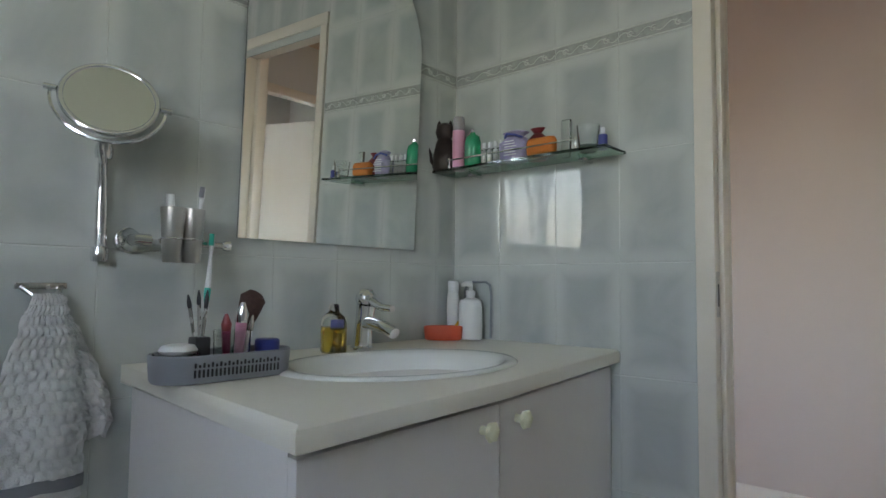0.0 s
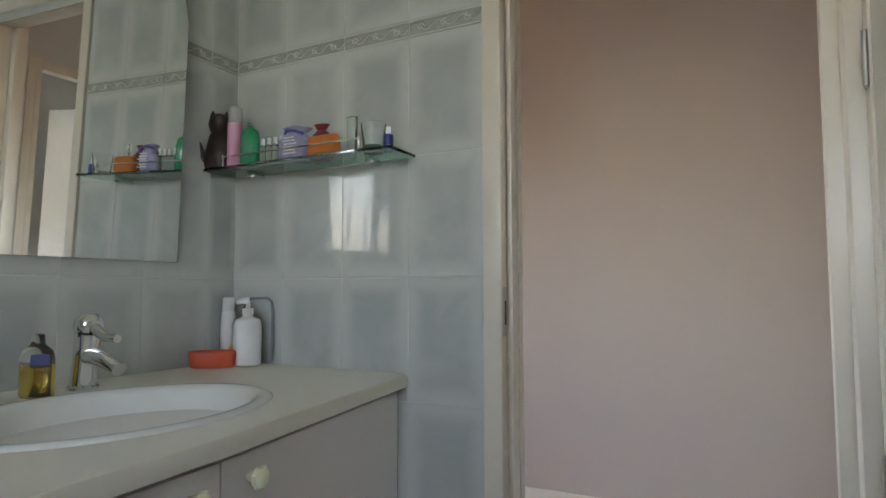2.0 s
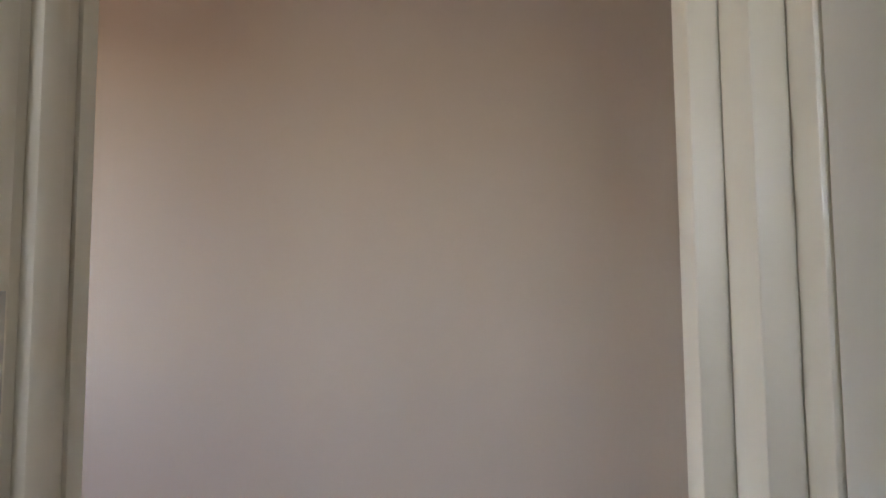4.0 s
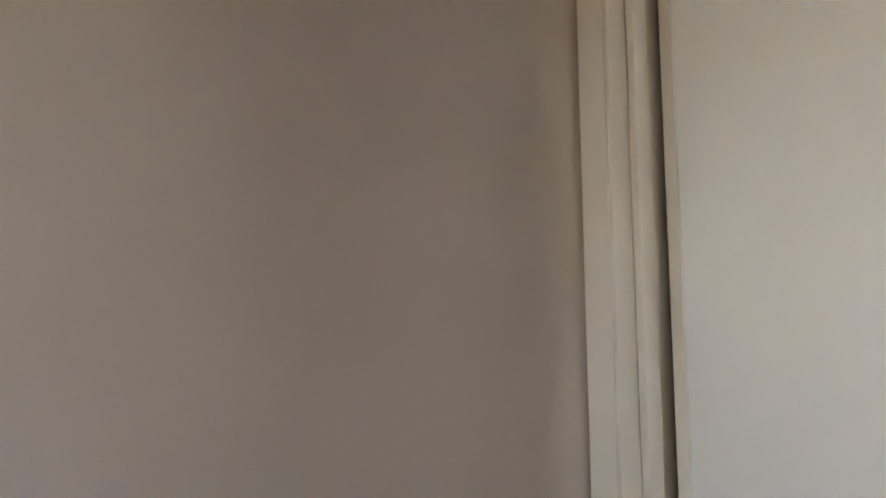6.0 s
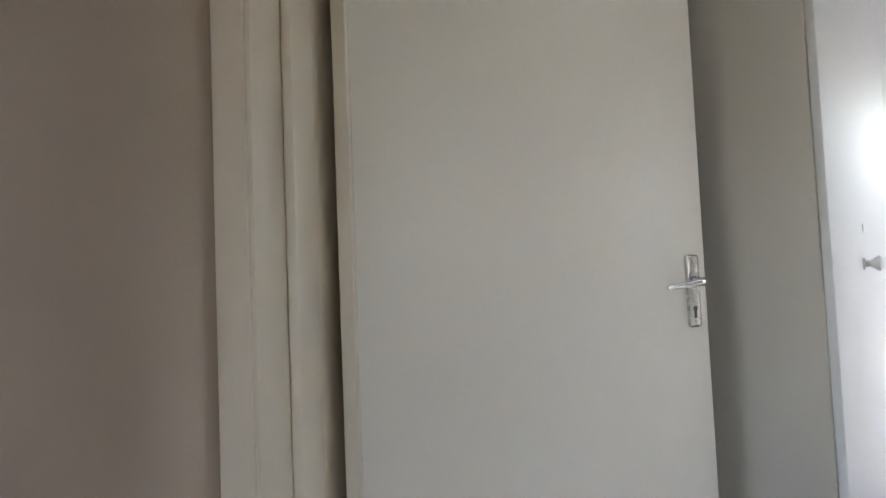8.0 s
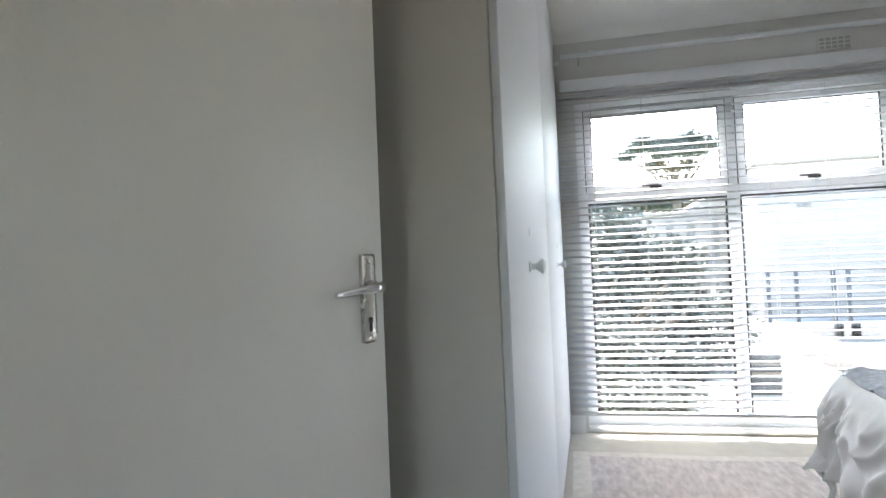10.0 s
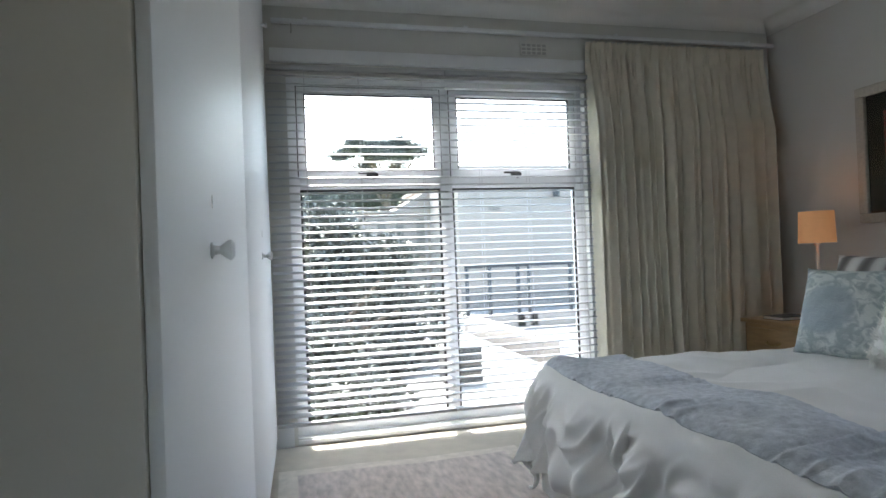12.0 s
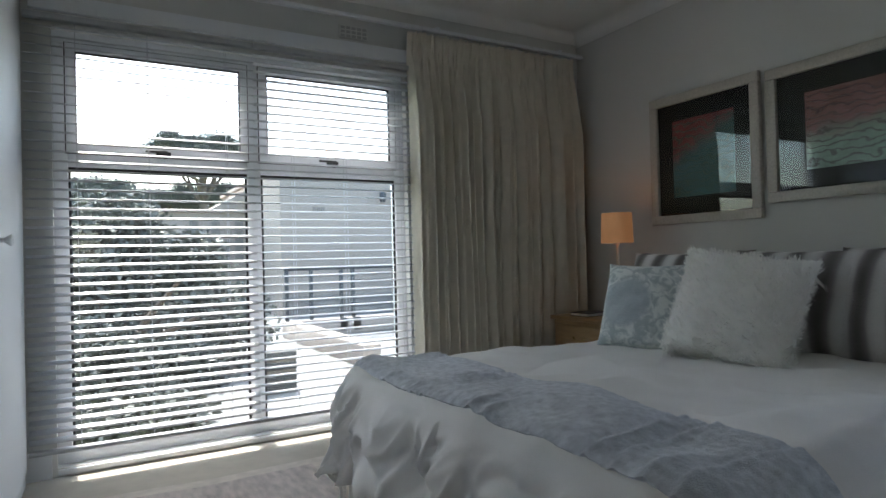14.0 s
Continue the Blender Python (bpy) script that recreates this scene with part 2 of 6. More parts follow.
M_TILE = tile_material("glazed_tile")
M_GROUT = mat("grout", (0.66, 0.67, 0.63), 0.85, vary=0.1, bump=0.2)
M_BORDER = mat("border_tile", (0.36, 0.37, 0.34), 0.2, vary=0.3, scale=55, grain=160, bump=0.3, tint=(0.44, 0.44, 0.41), per_object=0.05)
M_RELIEF = mat("border_relief_glaze", (0.64, 0.65, 0.60), 0.15, vary=0.1, scale=30, bump=0.1)
M_BEIGE = mat("beige_wall_paint", (0.60, 0.515, 0.445), 0.75, vary=0.03, scale=1.5, grain=220, bump=0.10)
M_GREY = mat("pale_grey_wall_paint", (0.66, 0.66, 0.635), 0.8, vary=0.03, scale=1.2, grain=220, bump=0.10)
M_CEIL = mat("ceiling_paint", (0.82, 0.82, 0.80), 0.9, vary=0.03, scale=1, grain=150, bump=0.06)
M_TRIM = mat("cream_gloss_paint", (0.76, 0.695, 0.595), 0.32, vary=0.04, scale=5, grain=90, bump=0.03)
M_DOOR = mat("white_door_paint", (0.76, 0.73, 0.67), 0.42, vary=0.025, scale=2.5, grain=120, bump=0.05)
# White paint, its colour tinted slightly blue for the cool window daylight.
M_WARD = mat("white_gloss_cupboard_paint", (0.78, 0.80, 0.82), 0.52, vary=0.02, scale=3, grain=70, bump=0.03)
# Greyer beige than the doors, darkened further for the shade it stands in.
M_WARDSIDE = mat("cupboard_side_shaded", (0.62, 0.595, 0.545), 0.5, vary=0.03, scale=3, grain=90, bump=0.04)
M_VANITY = mat("white_melamine", (0.80, 0.77, 0.74), 0.38, vary=0.03, scale=4, grain=80, bump=0.02)
M_COUNTER = mat("cream_postformed_top", (0.80, 0.77, 0.68), 0.35, vary=0.03, scale=5, grain=140, bump=0.02)
M_CERAMIC = mat("white_ceramic", (0.80, 0.81, 0.78), 0.10, vary=0.02, scale=4, bump=0.0, spec=0.6)
M_CHROME = mat("chrome", (0.82, 0.83, 0.84), 0.07, 1.0, vary=0.04, scale=20, bump=0.0, rough_vary=0.03)
M_SATIN = mat("satin_nickel", (0.58, 0.57, 0.54), 0.26, 1.0, vary=0.08, scale=30, grain=200, bump=0.04)
M_BRUSH = mat("brushed_steel", (0.55, 0.53, 0.50), 0.3, 1.0, vary=0.12, scale=20, grain=200, bump=0.05, stretch=(1, 1, 0.1))
M_MIRROR = mirror_material("mirror_silver")
M_GLASS = glass_material("clear_glass", (0.96, 0.98, 0.97))
M_GREENGLASS = glass_material("green_glass_edge", (0.55, 0.86, 0.72), 0.0)
M_PANE = pane_material("window_pane")
M_PICGLASS = pane_material("picture_glass", 0.04)
M_ALU = mat("white_aluminium", (0.78, 0.80, 0.82), 0.3, vary=0.03, scale=6, bump=0.01)
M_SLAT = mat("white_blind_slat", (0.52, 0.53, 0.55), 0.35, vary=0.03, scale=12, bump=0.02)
M_CURTAIN = mat("cream_linen", (0.76, 0.71, 0.60), 0.9, vary=0.10, scale=14, grain=380, bump=0.25, sheen=0.2)
M_CARPET = mat("beige_carpet", (0.58, 0.53, 0.45), 0.95, vary=0.14, scale=9, grain=420, bump=0.5)
M_RUG = mat("faded_rug", (0.62, 0.54, 0.50), 0.95, vary=0.30, scale=11, grain=260, bump=0.5, tint=(0.50, 0.45, 0.43), stretch=(1, 3, 1))
M_RUGEDGE = mat("rug_border", (0.68, 0.62, 0.55), 0.95, vary=0.2, scale=22, grain=300, bump=0.5)
M_LINEN = mat("white_bed_linen", (0.86, 0.85, 0.83), 0.85, vary=0.05, scale=5, grain=260, bump=0.12, sheen=0.15)
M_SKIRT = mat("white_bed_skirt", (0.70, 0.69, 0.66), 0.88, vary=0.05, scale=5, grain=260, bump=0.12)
M_THROW = mat("blue_grey_plush", (0.72, 0.75, 0.80), 0.95, vary=0.22, scale=38, grain=330, bump=0.45, tint=(0.47, 0.50, 0.56), sheen=0.35)
M_FUR = mat("white_fur", (0.95, 0.94, 0.90), 0.8, vary=0.05, scale=12, bump=0.0, sheen=0.2)
M_STRIPE = band_material("striped_fur", [(0.16, 0.145, 0.14), (0.30, 0.28, 0.27), (0.62, 0.60, 0.58), (0.74, 0.73, 0.71)], "X", 2.3, 1.3, 0.95, 0.6)
M_BLUECUSH = motif_material("blue_grey_printed_cotton", (0.36, 0.41, 0.45), (0.66, 0.69, 0.67), (0.40, 0.45, 0.46))
M_HEAD = mat("taupe_headboard", (0.36, 0.32, 0.29), 0.8, vary=0.08, scale=8, grain=260, bump=0.2)
M_OAK = mat("honey_oak", (0.40, 0.27, 0.14), 0.45, vary=0.25, scale=7, grain=50, bump=0.08, stretch=(1, 6, 6))
M_BRASS = mat("aged_brass", (0.45, 0.33, 0.16), 0.35, 1.0, vary=0.2, scale=30, bump=0.03)
M_SHADE = mat("glowing_parchment_shade", (0.75, 0.46, 0.25), 0.9, vary=0.08, scale=10, bump=0.05, emit=((1.0, 0.42, 0.16), 0.022))
M_FRAMEPIC = mat("silvered_picture_frame", (0.50, 0.47, 0.42), 0.4, vary=0.2, scale=25, bump=0.08, stretch=(3, 1, 3))
M_MOUNT = mat("black_mount_board", (0.025, 0.025, 0.028), 0.75, vary=0.1, bump=0.02)
M_ART1 = art_material("abstract_art_a", (0.34, 0.09, 0.09), (0.10, 0.16, 0.14), (0.11, 0.22, 0.24), 0.72, 0.45)
M_ART2 = art_material("abstract_art_b", (0.42, 0.20, 0.20), (0.14, 0.09, 0.11), (0.46, 0.58, 0.52), 0.50, 0.10)
M_BLACK = mat("black_plastic", (0.02, 0.02, 0.022), 0.4, vary=0.2, bump=0.02)


# ---- building helpers ----
def mesh_object(name, bm, material=None, smooth=True, angle=40):
    me = bpy.data.meshes.new(name)
    bmesh.ops.recalc_face_normals(bm, faces=bm.faces)
    if smooth:
        for f in bm.faces:
            f.smooth = True
        for e in bm.edges:
            if len(e.link_faces) != 2 or e.calc_face_angle(0) > radians(angle):
                e.smooth = False
    bm.to_mesh(me)
    bm.free()
    if material:
        me.materials.append(material)
    return new(name, me)


def thing(name, at, label, category, group=""):
    ob = new(name)
    ob.location = at
    ob.empty_display_size = 0.05
    return tagged(ob, label, category, group)


def part(name, bm, material, parent, label="", smooth=True, angle=40):
    ob = mesh_object(name, bm, material, smooth, angle)
    ob.parent = parent
    if parent.parent is None:
        ob.matrix_parent_inverse = Matrix.Translation(-parent.location)
    return tagged(ob, label)


def setting(name, bm, material, label, category):
    return tagged(mesh_object(name, bm, material), label, category, kind="structure")


def box(bm, x0, x1, y0, y1, z0, z1, bevel=0.0, seg=2, m=None):
    r = bmesh.ops.create_cube(bm, size=1)
    vs = r["verts"]
    for v in vs:
        v.co = Vector((x0 + (v.co.x + 0.5) * (x1 - x0), y0 + (v.co.y + 0.5) * (y1 - y0), z0 + (v.co.z + 0.5) * (z1 - z0)))
    if bevel:
        es = list({e for v in vs for e in v.link_edges})
        r = bmesh.ops.bevel(bm, geom=es, offset=bevel, segments=seg, affect="EDGES", profile=0.5)
        vs = list({v for f in r["faces"] for v in f.verts} | {v for v in vs if v.is_valid})
    if m is not None:
        bmesh.ops.transform(bm, matrix=m, verts=vs)
    return vs


def slab(x0, x1, y0, y1, z0, z1, bevel=0.0, seg=2, m=None):
    bm = bmesh.new()
    box(bm, x0, x1, y0, y1, z0, z1, bevel, seg, m)
    return bm


def lathe(bm, profile, at, n=24, m=None, squash=(1, 1)):
    """A turned body: profile of (radius, height) round a vertical axis at a place; m turns it about that place."""
    rings = []
    for r, h in profile:
        ring = []
        for i in range(n):
            a = 2 * math.pi * i / n
            p = Vector((r * math.cos(a) * squash[0], r * math.sin(a) * squash[1], h))
            if m is not None:
                p = m @ p
            ring.append(bm.verts.new(p + Vector(at)))
        rings.append(ring)
    for a, b in zip(rings, rings[1:]):
        for i in range(n):
            bm.faces.new((a[i], a[(i + 1) % n], b[(i + 1) % n], b[i]))
    bm.faces.new(rings[0][::-1])
    bm.faces.new(rings[-1])
    return bm


def turned(profile, at, n=24, m=None, squash=(1, 1)):
    return lathe(bmesh.new(), profile, at, n, m, squash)


def tube(bm, pts, r, n=10, closed=False):
    """A round bar along points; r may be one radius or one for each point."""
    pts = [Vector(p) for p in pts]
    rs = r if isinstance(r, (list, tuple)) else [r] * len(pts)
    rings, up = [], None
    k = len(pts)
    for i, p in enumerate(pts):
        a = pts[(i - 1) % k] if (closed or i) else p
        b = pts[(i + 1) % k] if (closed or i < k - 1) else p
        d = (b - a).normalized()
        if up is None:
            up = Vector((0, 0, 1)) if abs(d.z) < 0.9 else Vector((1, 0, 0))
        s = d.cross(up).normalized()
        up = s.cross(d).normalized()
        rings.append([bm.verts.new(p + (s * math.cos(2 * math.pi * j / n) + up * math.sin(2 * math.pi * j / n)) * rs[i]) for j in range(n)])
    pairs = list(zip(rings, rings[1:])) + ([(rings[-1], rings[0])] if closed else [])
    for a, b in pairs:
        for j in range(n):
            bm.faces.new((a[j], a[(j + 1) % n], b[(j + 1) % n], b[j]))
    if not closed:
        bm.faces.new(rings[0][::-1])
        bm.faces.new(rings[-1])
    return bm


def rod(pts, r, n=10, closed=False):
    return tube(bmesh.new(), pts, r, n, closed)


def extrude_outline(bm, outline, depth):
    """A flat outline (list of Vectors) pulled along the vector depth."""
    a = [bm.verts.new(p) for p in outline]
    b = [bm.verts.new(Vector(p) + depth) for p in outline]
    k = len(a)
    bm.faces.new(a)
    bm.faces.new(b[::-1])
    for i in range(k):
        bm.faces.new((a[i], b[i], b[(i + 1) % k], a[(i + 1) % k]))
    return bm


def surface(fn, nu, nv, thick=0.0):
    """A sheet of nu by nv cells from fn(u, v), u and v from 0 to 1, given a thickness downwards."""
    bm = bmesh.new()
    g = [[bm.verts.new(fn(i / nu, j / nv)) for j in range(nv + 1)] for i in range(nu + 1)]
    for i in range(nu):
        for j in range(nv):
            bm.faces.new((g[i][j], g[i + 1][j], g[i + 1][j + 1], g[i][j + 1]))
    if thick:
        bmesh.ops.recalc_face_normals(bm, faces=bm.faces)
        bmesh.ops.solidify(bm, geom=list(bm.faces), thickness=thick)
    return bm


# ---- the shell: bathroom, passage, bedroom ----
BX1, BY0 = 1.76, -2.56          # bathroom's far side wall and back wall
HALL_Y = 1.507                  # passage wall
DOOR_X = 2.275                  # passage face of the bedroom's door wall
BED_X = 2.395                   # bedroom face of it
WIN_X = 6.20                    # window wall
PIC_Y = -2.40                   # wall with the pictures
ROBE_Y = 1.62                   # wall behind the cupboards
CEIL = 2.56
BATH_CEIL = 2.46

def wall(name, boxes, material, label):
    bm = bmesh.new()
    for b in boxes:
        box(bm, *b)
    return setting(name, bm, material, label, "wall")

wall_mirror = wall("wall_mirror_side", [(-0.12, -0.0014, BY0 - 0.12, 0.0, 0, 2.7)], M_GROUT, "tiled bathroom wall behind the basin, pale grey-blue tiles")
wall_shelf = wall("wall_shelf_side", [(-0.12, 0.79, 0.0014, 0.12, 0, 2.7), (0.79, 1.565, 0.0014, 0.12, 2.10, 2.7), (1.565, DOOR_X, 0.0014, 0.12, 0, 2.7)], M_GROUT, "tiled bathroom wall with the doorway")
wall_bath_right = wall("wall_bath_side", [(BX1 - 0.0046, BX1 + 0.10, BY0 - 0.12, 0.006, 0, 2.7)], M_GROUT, "tiled bathroom side wall")
wall_bath_back = wall("wall_bath_back", [(-0.006, 0.97, BY0 - 0.12, BY0, 0, 2.7), (1.73, BX1, BY0 - 0.12, BY0, 0, 2.7), (0.97, 1.73, BY0 - 0.12, BY0, 0, 1.26), (0.97, 1.73, BY0 - 0.12, BY0, 2.12, 2.7)], M_GROUT, "tiled bathroom wall with a window")
wall("wall_passage_near", [(-1.6, -0.12, 0.04, 0.12, 0, 2.7), (-0.12, 0.775, 0.12, 0.135, 0, 2.7), (1.58, DOOR_X, 0.12, 0.135, 0, 2.7), (0.775, 1.58, 0.12, 0.135, 2.15, 2.7)], M_BEIGE, "beige painted passage wall round the bathroom doorway")
wall("wall_passage_far", [(-1.6, DOOR_X, HALL_Y, HALL_Y + 0.11, 0, 2.7)], M_BEIGE, "beige painted passage wall")
wall("wall_passage_end", [(-1.72, -1.6, 0.0, 0.36, 0, 2.7), (-1.72, -1.6, 1.24, HALL_Y + 0.11, 0, 2.7), (-1.72, -1.6, 0.36, 1.24, 0, 0.9), (-1.72, -1.6, 0.36, 1.24, 2.1, 2.7)], M_BEIGE, "beige painted end wall of the passage round an assumed window")
wall("wall_bedroom_door", [(DOOR_X, BED_X, 1.455, ROBE_Y + 0.1, 0, 2.7), (DOOR_X, BED_X, 0.61, 1.455, 2.20, 2.7), (DOOR_X, BED_X, PIC_Y - 0.1, 0.61, 0, 2.7)], M_GREY, "pale grey bedroom wall with the doorway")
# The gap from x 2.84 to 3.40 is added for the side fill lamp.
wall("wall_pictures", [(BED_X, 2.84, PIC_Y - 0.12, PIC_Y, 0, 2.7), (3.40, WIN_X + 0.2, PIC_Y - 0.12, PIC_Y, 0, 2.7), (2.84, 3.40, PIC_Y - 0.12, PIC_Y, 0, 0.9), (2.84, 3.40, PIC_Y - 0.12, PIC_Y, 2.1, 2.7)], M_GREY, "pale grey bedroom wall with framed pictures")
wall("wall_cupboards", [(BED_X, WIN_X + 0.2, ROBE_Y, ROBE_Y + 0.12, 0, 2.7)], M_GREY, "pale grey bedroom wall behind the cupboards")
WY0, WY1, WZ0, WZ1 = -0.988, 0.87, 0.04, 2.12       # window opening
wall("wall_window", [(WIN_X, WIN_X + 0.2, WY1, ROBE_Y, 0, 2.7), (WIN_X, WIN_X + 0.2, PIC_Y, WY0, 0, 2.7), (WIN_X, WIN_X + 0.2, WY0, WY1, WZ1, 2.7), (WIN_X, WIN_X + 0.2, WY0, WY1, 0, WZ0)], M_GREY, "pale grey bedroom wall round the large window")

setting("floor_bathroom", slab(-0.12, BX1 + 0.1, BY0 - 0.12, 0.06, -0.08, 0.0), mat("grey_floor_tile", (0.5, 0.5, 0.48), 0.3), "pale grey tiled bathroom floor", "floor")
setting("floor_passage", slab(-1.72, DOOR_X + 0.06, 0.06, HALL_Y + 0.11, -0.08, 0.0), M_CARPET, "beige carpeted passage floor", "floor")
setting("floor_bedroom", slab(DOOR_X + 0.06, WIN_X + 0.1, PIC_Y - 0.12, ROBE_Y + 0.1, -0.08, 0.0), M_CARPET, "beige carpeted bedroom floor", "floor")
setting("ceiling_bathroom", slab(-0.12, BX1 + 0.1, BY0 - 0.12, 0.12, BATH_CEIL, BATH_CEIL + 0.05), mat("bathroom_ceiling_paint", (0.78, 0.77, 0.60), 0.8, vary=0.03, scale=1, grain=150, bump=0.06), "cream painted bathroom ceiling", "ceiling")
# The brown stands for the dim light that this ceiling gets.
M_HALLCEIL = mat("passage_ceiling_dimmed", (0.50, 0.36, 0.26), 0.85, vary=0.06, scale=2, bump=0.05)
setting("ceiling_passage", slab(-1.72, DOOR_X, 0.12, HALL_Y, CEIL, CEIL + 0.05), M_HALLCEIL, "passage ceiling coloured brown for its dim light", "ceiling")
setting("ceiling_bedroom", slab(BED_X, WIN_X, PIC_Y, ROBE_Y, CEIL + 0.02, CEIL + 0.07), M_CEIL, "white plaster bedroom ceiling", "ceiling")
setting("roof_slab", slab(-1.8, WIN_X + 0.25, BY0 - 0.2, ROBE_Y + 0.2, 2.7, 2.78), M_CEIL, "flat roof over the rooms", "roof")

def cove(name, a, b, inward, drop=0.09):
    """A hollow plaster cornice from a to b, standing out towards inward."""
    a, b, w = Vector(a), Vector(b), Vector(inward)
    prof = [(0.0, 0.0), (0.0, -drop)] + [(drop * (1 - math.cos(t)) + 0.004, -drop + drop * math.sin(t)) for t in [i * math.pi / 2 / 8 for i in range(9)]]
    bm = bmesh.new()
    extrude_outline(bm, [a + w * p + Vector((0, 0, q)) for p, q in prof], b - a)
    return setting(name, bm, M_CEIL, "white plaster cove cornice under the ceiling", "cornice")

ZC = CEIL + 0.02
cove("trim_cornice_window", (WIN_X, PIC_Y, ZC), (WIN_X, ROBE_Y, ZC), (-1, 0, 0), 0.07)
cove("trim_cornice_pictures", (BED_X, PIC_Y, ZC), (WIN_X, PIC_Y, ZC), (0, 1, 0), 0.09)

def skirting(name, a, b, inward, height, material, label):
    a, b, w = Vector(a), Vector(b), Vector(inward)
    prof = [(0, 0), (0.016, 0), (0.016, height - 0.035), (0.012, height - 0.030), (0.012, height - 0.012), (0.006, height - 0.003), (0, height)]
    bm = bmesh.new()
    extrude_outline(bm, [a + w * p + Vector((0, 0, q)) for p, q in prof], b - a)
    return setting(name, bm, material, label, "skirting board")

skirting("baseboard_passage", (-1.6, HALL_Y, 0), (DOOR_X, HALL_Y, 0), (0, -1, 0), 0.155, M_TRIM, "cream moulded skirting board along the passage")
skirting("baseboard_window_1", (WIN_X, WY1 + 0.02, 0), (WIN_X, ROBE_Y, 0), (-1, 0, 0), 0.13, M_WARD, "white skirting board beside the window")
skirting("baseboard_window_2", (WIN_X, PIC_Y, 0), (WIN_X, WY0 - 0.02, 0), (-1, 0, 0), 0.13, M_WARD, "white skirting board behind the curtain")
skirting("baseboard_pictures", (BED_X, PIC_Y, 0), (WIN_X, PIC_Y, 0), (0, 1, 0), 0.13, M_WARD, "white skirting board behind the bed")


# ---- door frames and doors ----
def door_lining(name, label, jambs, head):
    """A rebated door lining: each jamb is a list of boxes."""
    root = tagged(new(name), label, "door frame", kind="structure")
    for boxes in jambs:
        bm = bmesh.new()
        for b in boxes:
            box(bm, *b, bevel=0.003)
        part("jamb", bm, M_TRIM, root)
    bm = bmesh.new()
    for b in head:
        box(bm, *b, bevel=0.003)
    part("head", bm, M_TRIM, root)
    return root

# bathroom doorway: clear opening from x 0.83 to 1.53, leaf hung on the bathroom face
bath_lining = door_lining("door_frame_1", "cream painted door frame of the bathroom, moulded edges", [
    [(0.786, 0.832, -0.010, 0.026, 0, 2.09), (0.79, 0.822, 0.0265, 0.122, 0, 2.09), (0.79, 0.836, 0.050, 0.088, 0, 2.09), (0.772, 0.826, 0.1225, 0.150, 0, 2.12)],
    [(1.531, 1.578, -0.010, 0.034, 0, 2.09), (1.500, 1.57, 0.0345, 0.1020, 0, 2.09), (1.470, 1.582, 0.1025, 0.150, 0, 2.12)]],
    [(0.786, 1.578, -0.010, 0.03, 2.09, 2.14), (0.79, 1.57, 0.0305, 0.122, 2.09, 2.13), (0.772, 1.582, 0.1225, 0.150, 2.12, 2.17)])
# bedroom doorway: clear opening from y 0.645 to 1.425, leaf hung on the bedroom face
bed_lining = door_lining("door_frame_2", "cream painted door frame of the bedroom, rebated", [
    [(2.267, 2.2745, 1.430, 1.5065, 0, 2.23), (2.272, 2.318, 1.423, 1.456, 0, 2.185), (2.3185, 2.352, 1.405, 1.456, 0, 2.185), (2.3525, 2.400, 1.424, 1.456, 0, 2.185)],
    [(2.267, 2.2745, 0.57, 0.64, 0, 2.23), (2.266, 2.318, 0.612, 0.646, 0, 2.185), (2.3185, 2.352, 0.612, 0.662, 0, 2.185), (2.3525, 2.400, 0.612, 0.645, 0, 2.185)]],
    [(2.267, 2.2745, 0.64, 1.43, 2.17, 2.23), (2.276, 2.400, 0.612, 1.456, 2.1855, 2.20)])

def lever_handle(parent, origin, along, out, plate_mat, lever_mat):
    """A back plate with a lever and a keyhole. along: towards the hinges; out: off the door face."""
    o, a, w = Vector(origin), Vector(along).normalized(), Vector(out).normalized()
    R = Matrix((( a.x, w.x, 0), (a.y, w.y, 0), (0, 0, 1))).to_4x4()
    m = Matrix.Translation(o) @ R
    plate = part("handle_plate", slab(-0.02, 0.02, 0.0, 0.006, -0.090, 0.054, 0.006, 4, m), plate_mat, parent, "satin nickel handle plate")
    bm = bmesh.new()
    tube(bm, [m @ Vector(p) for p in [(0, 0.004, 0.0), (0, 0.020, 0.0), (0.001, 0.026, 0.0), (0.008, 0.033, 0.0), (0.035, 0.035, -0.001), (0.075, 0.033, -0.004), (0.112, 0.028, -0.007), (0.122, 0.025, -0.008)]],
         [0.012, 0.010, 0.0095, 0.009, 0.0075, 0.0065, 0.006, 0.0045], 14)
    part("lever", bm, lever_mat, plate)
    bm = bmesh.new()
    lathe(bm, [(0.0055, 0), (0.0055, 0.0022)], m @ Vector((0, 0.005, -0.054)), 12, R @ Matrix.Rotation(radians(-90), 4, "X"))
    box(bm, -0.0028, 0.0028, 0.005, 0.0072, -0.072, -0.056, m=m)
    part("keyhole", bm, M_BLACK, plate)
    bm = bmesh.new()
    for z in (0.042, -0.080):
        lathe(bm, [(0.0035, 0), (0.003, 0.0022)], m @ Vector((0, 0.0055, z)), 10, R @ Matrix.Rotation(radians(-90), 4, "X"))
    part("screw", bm, lever_mat, plate)

# bedroom door leaf, open into the room
H = Vector((2.388, 1.392, 0))
bed_dir = Vector((0.801, -0.170, 0)).normalized()
bed_leaf = thing("door_2", H, "white painted flush bedroom door standing open against the cupboard side", "door")
ang = math.atan2(bed_dir.y, bed_dir.x)
mleaf = Matrix.Translation(H) @ Matrix.Rotation(ang, 4, "Z")
leaf = part("leaf", slab(0.0, 0.815, -0.020, 0.020, 0.012, 2.155, 0.003, 2, mleaf), M_DOOR, bed_leaf)
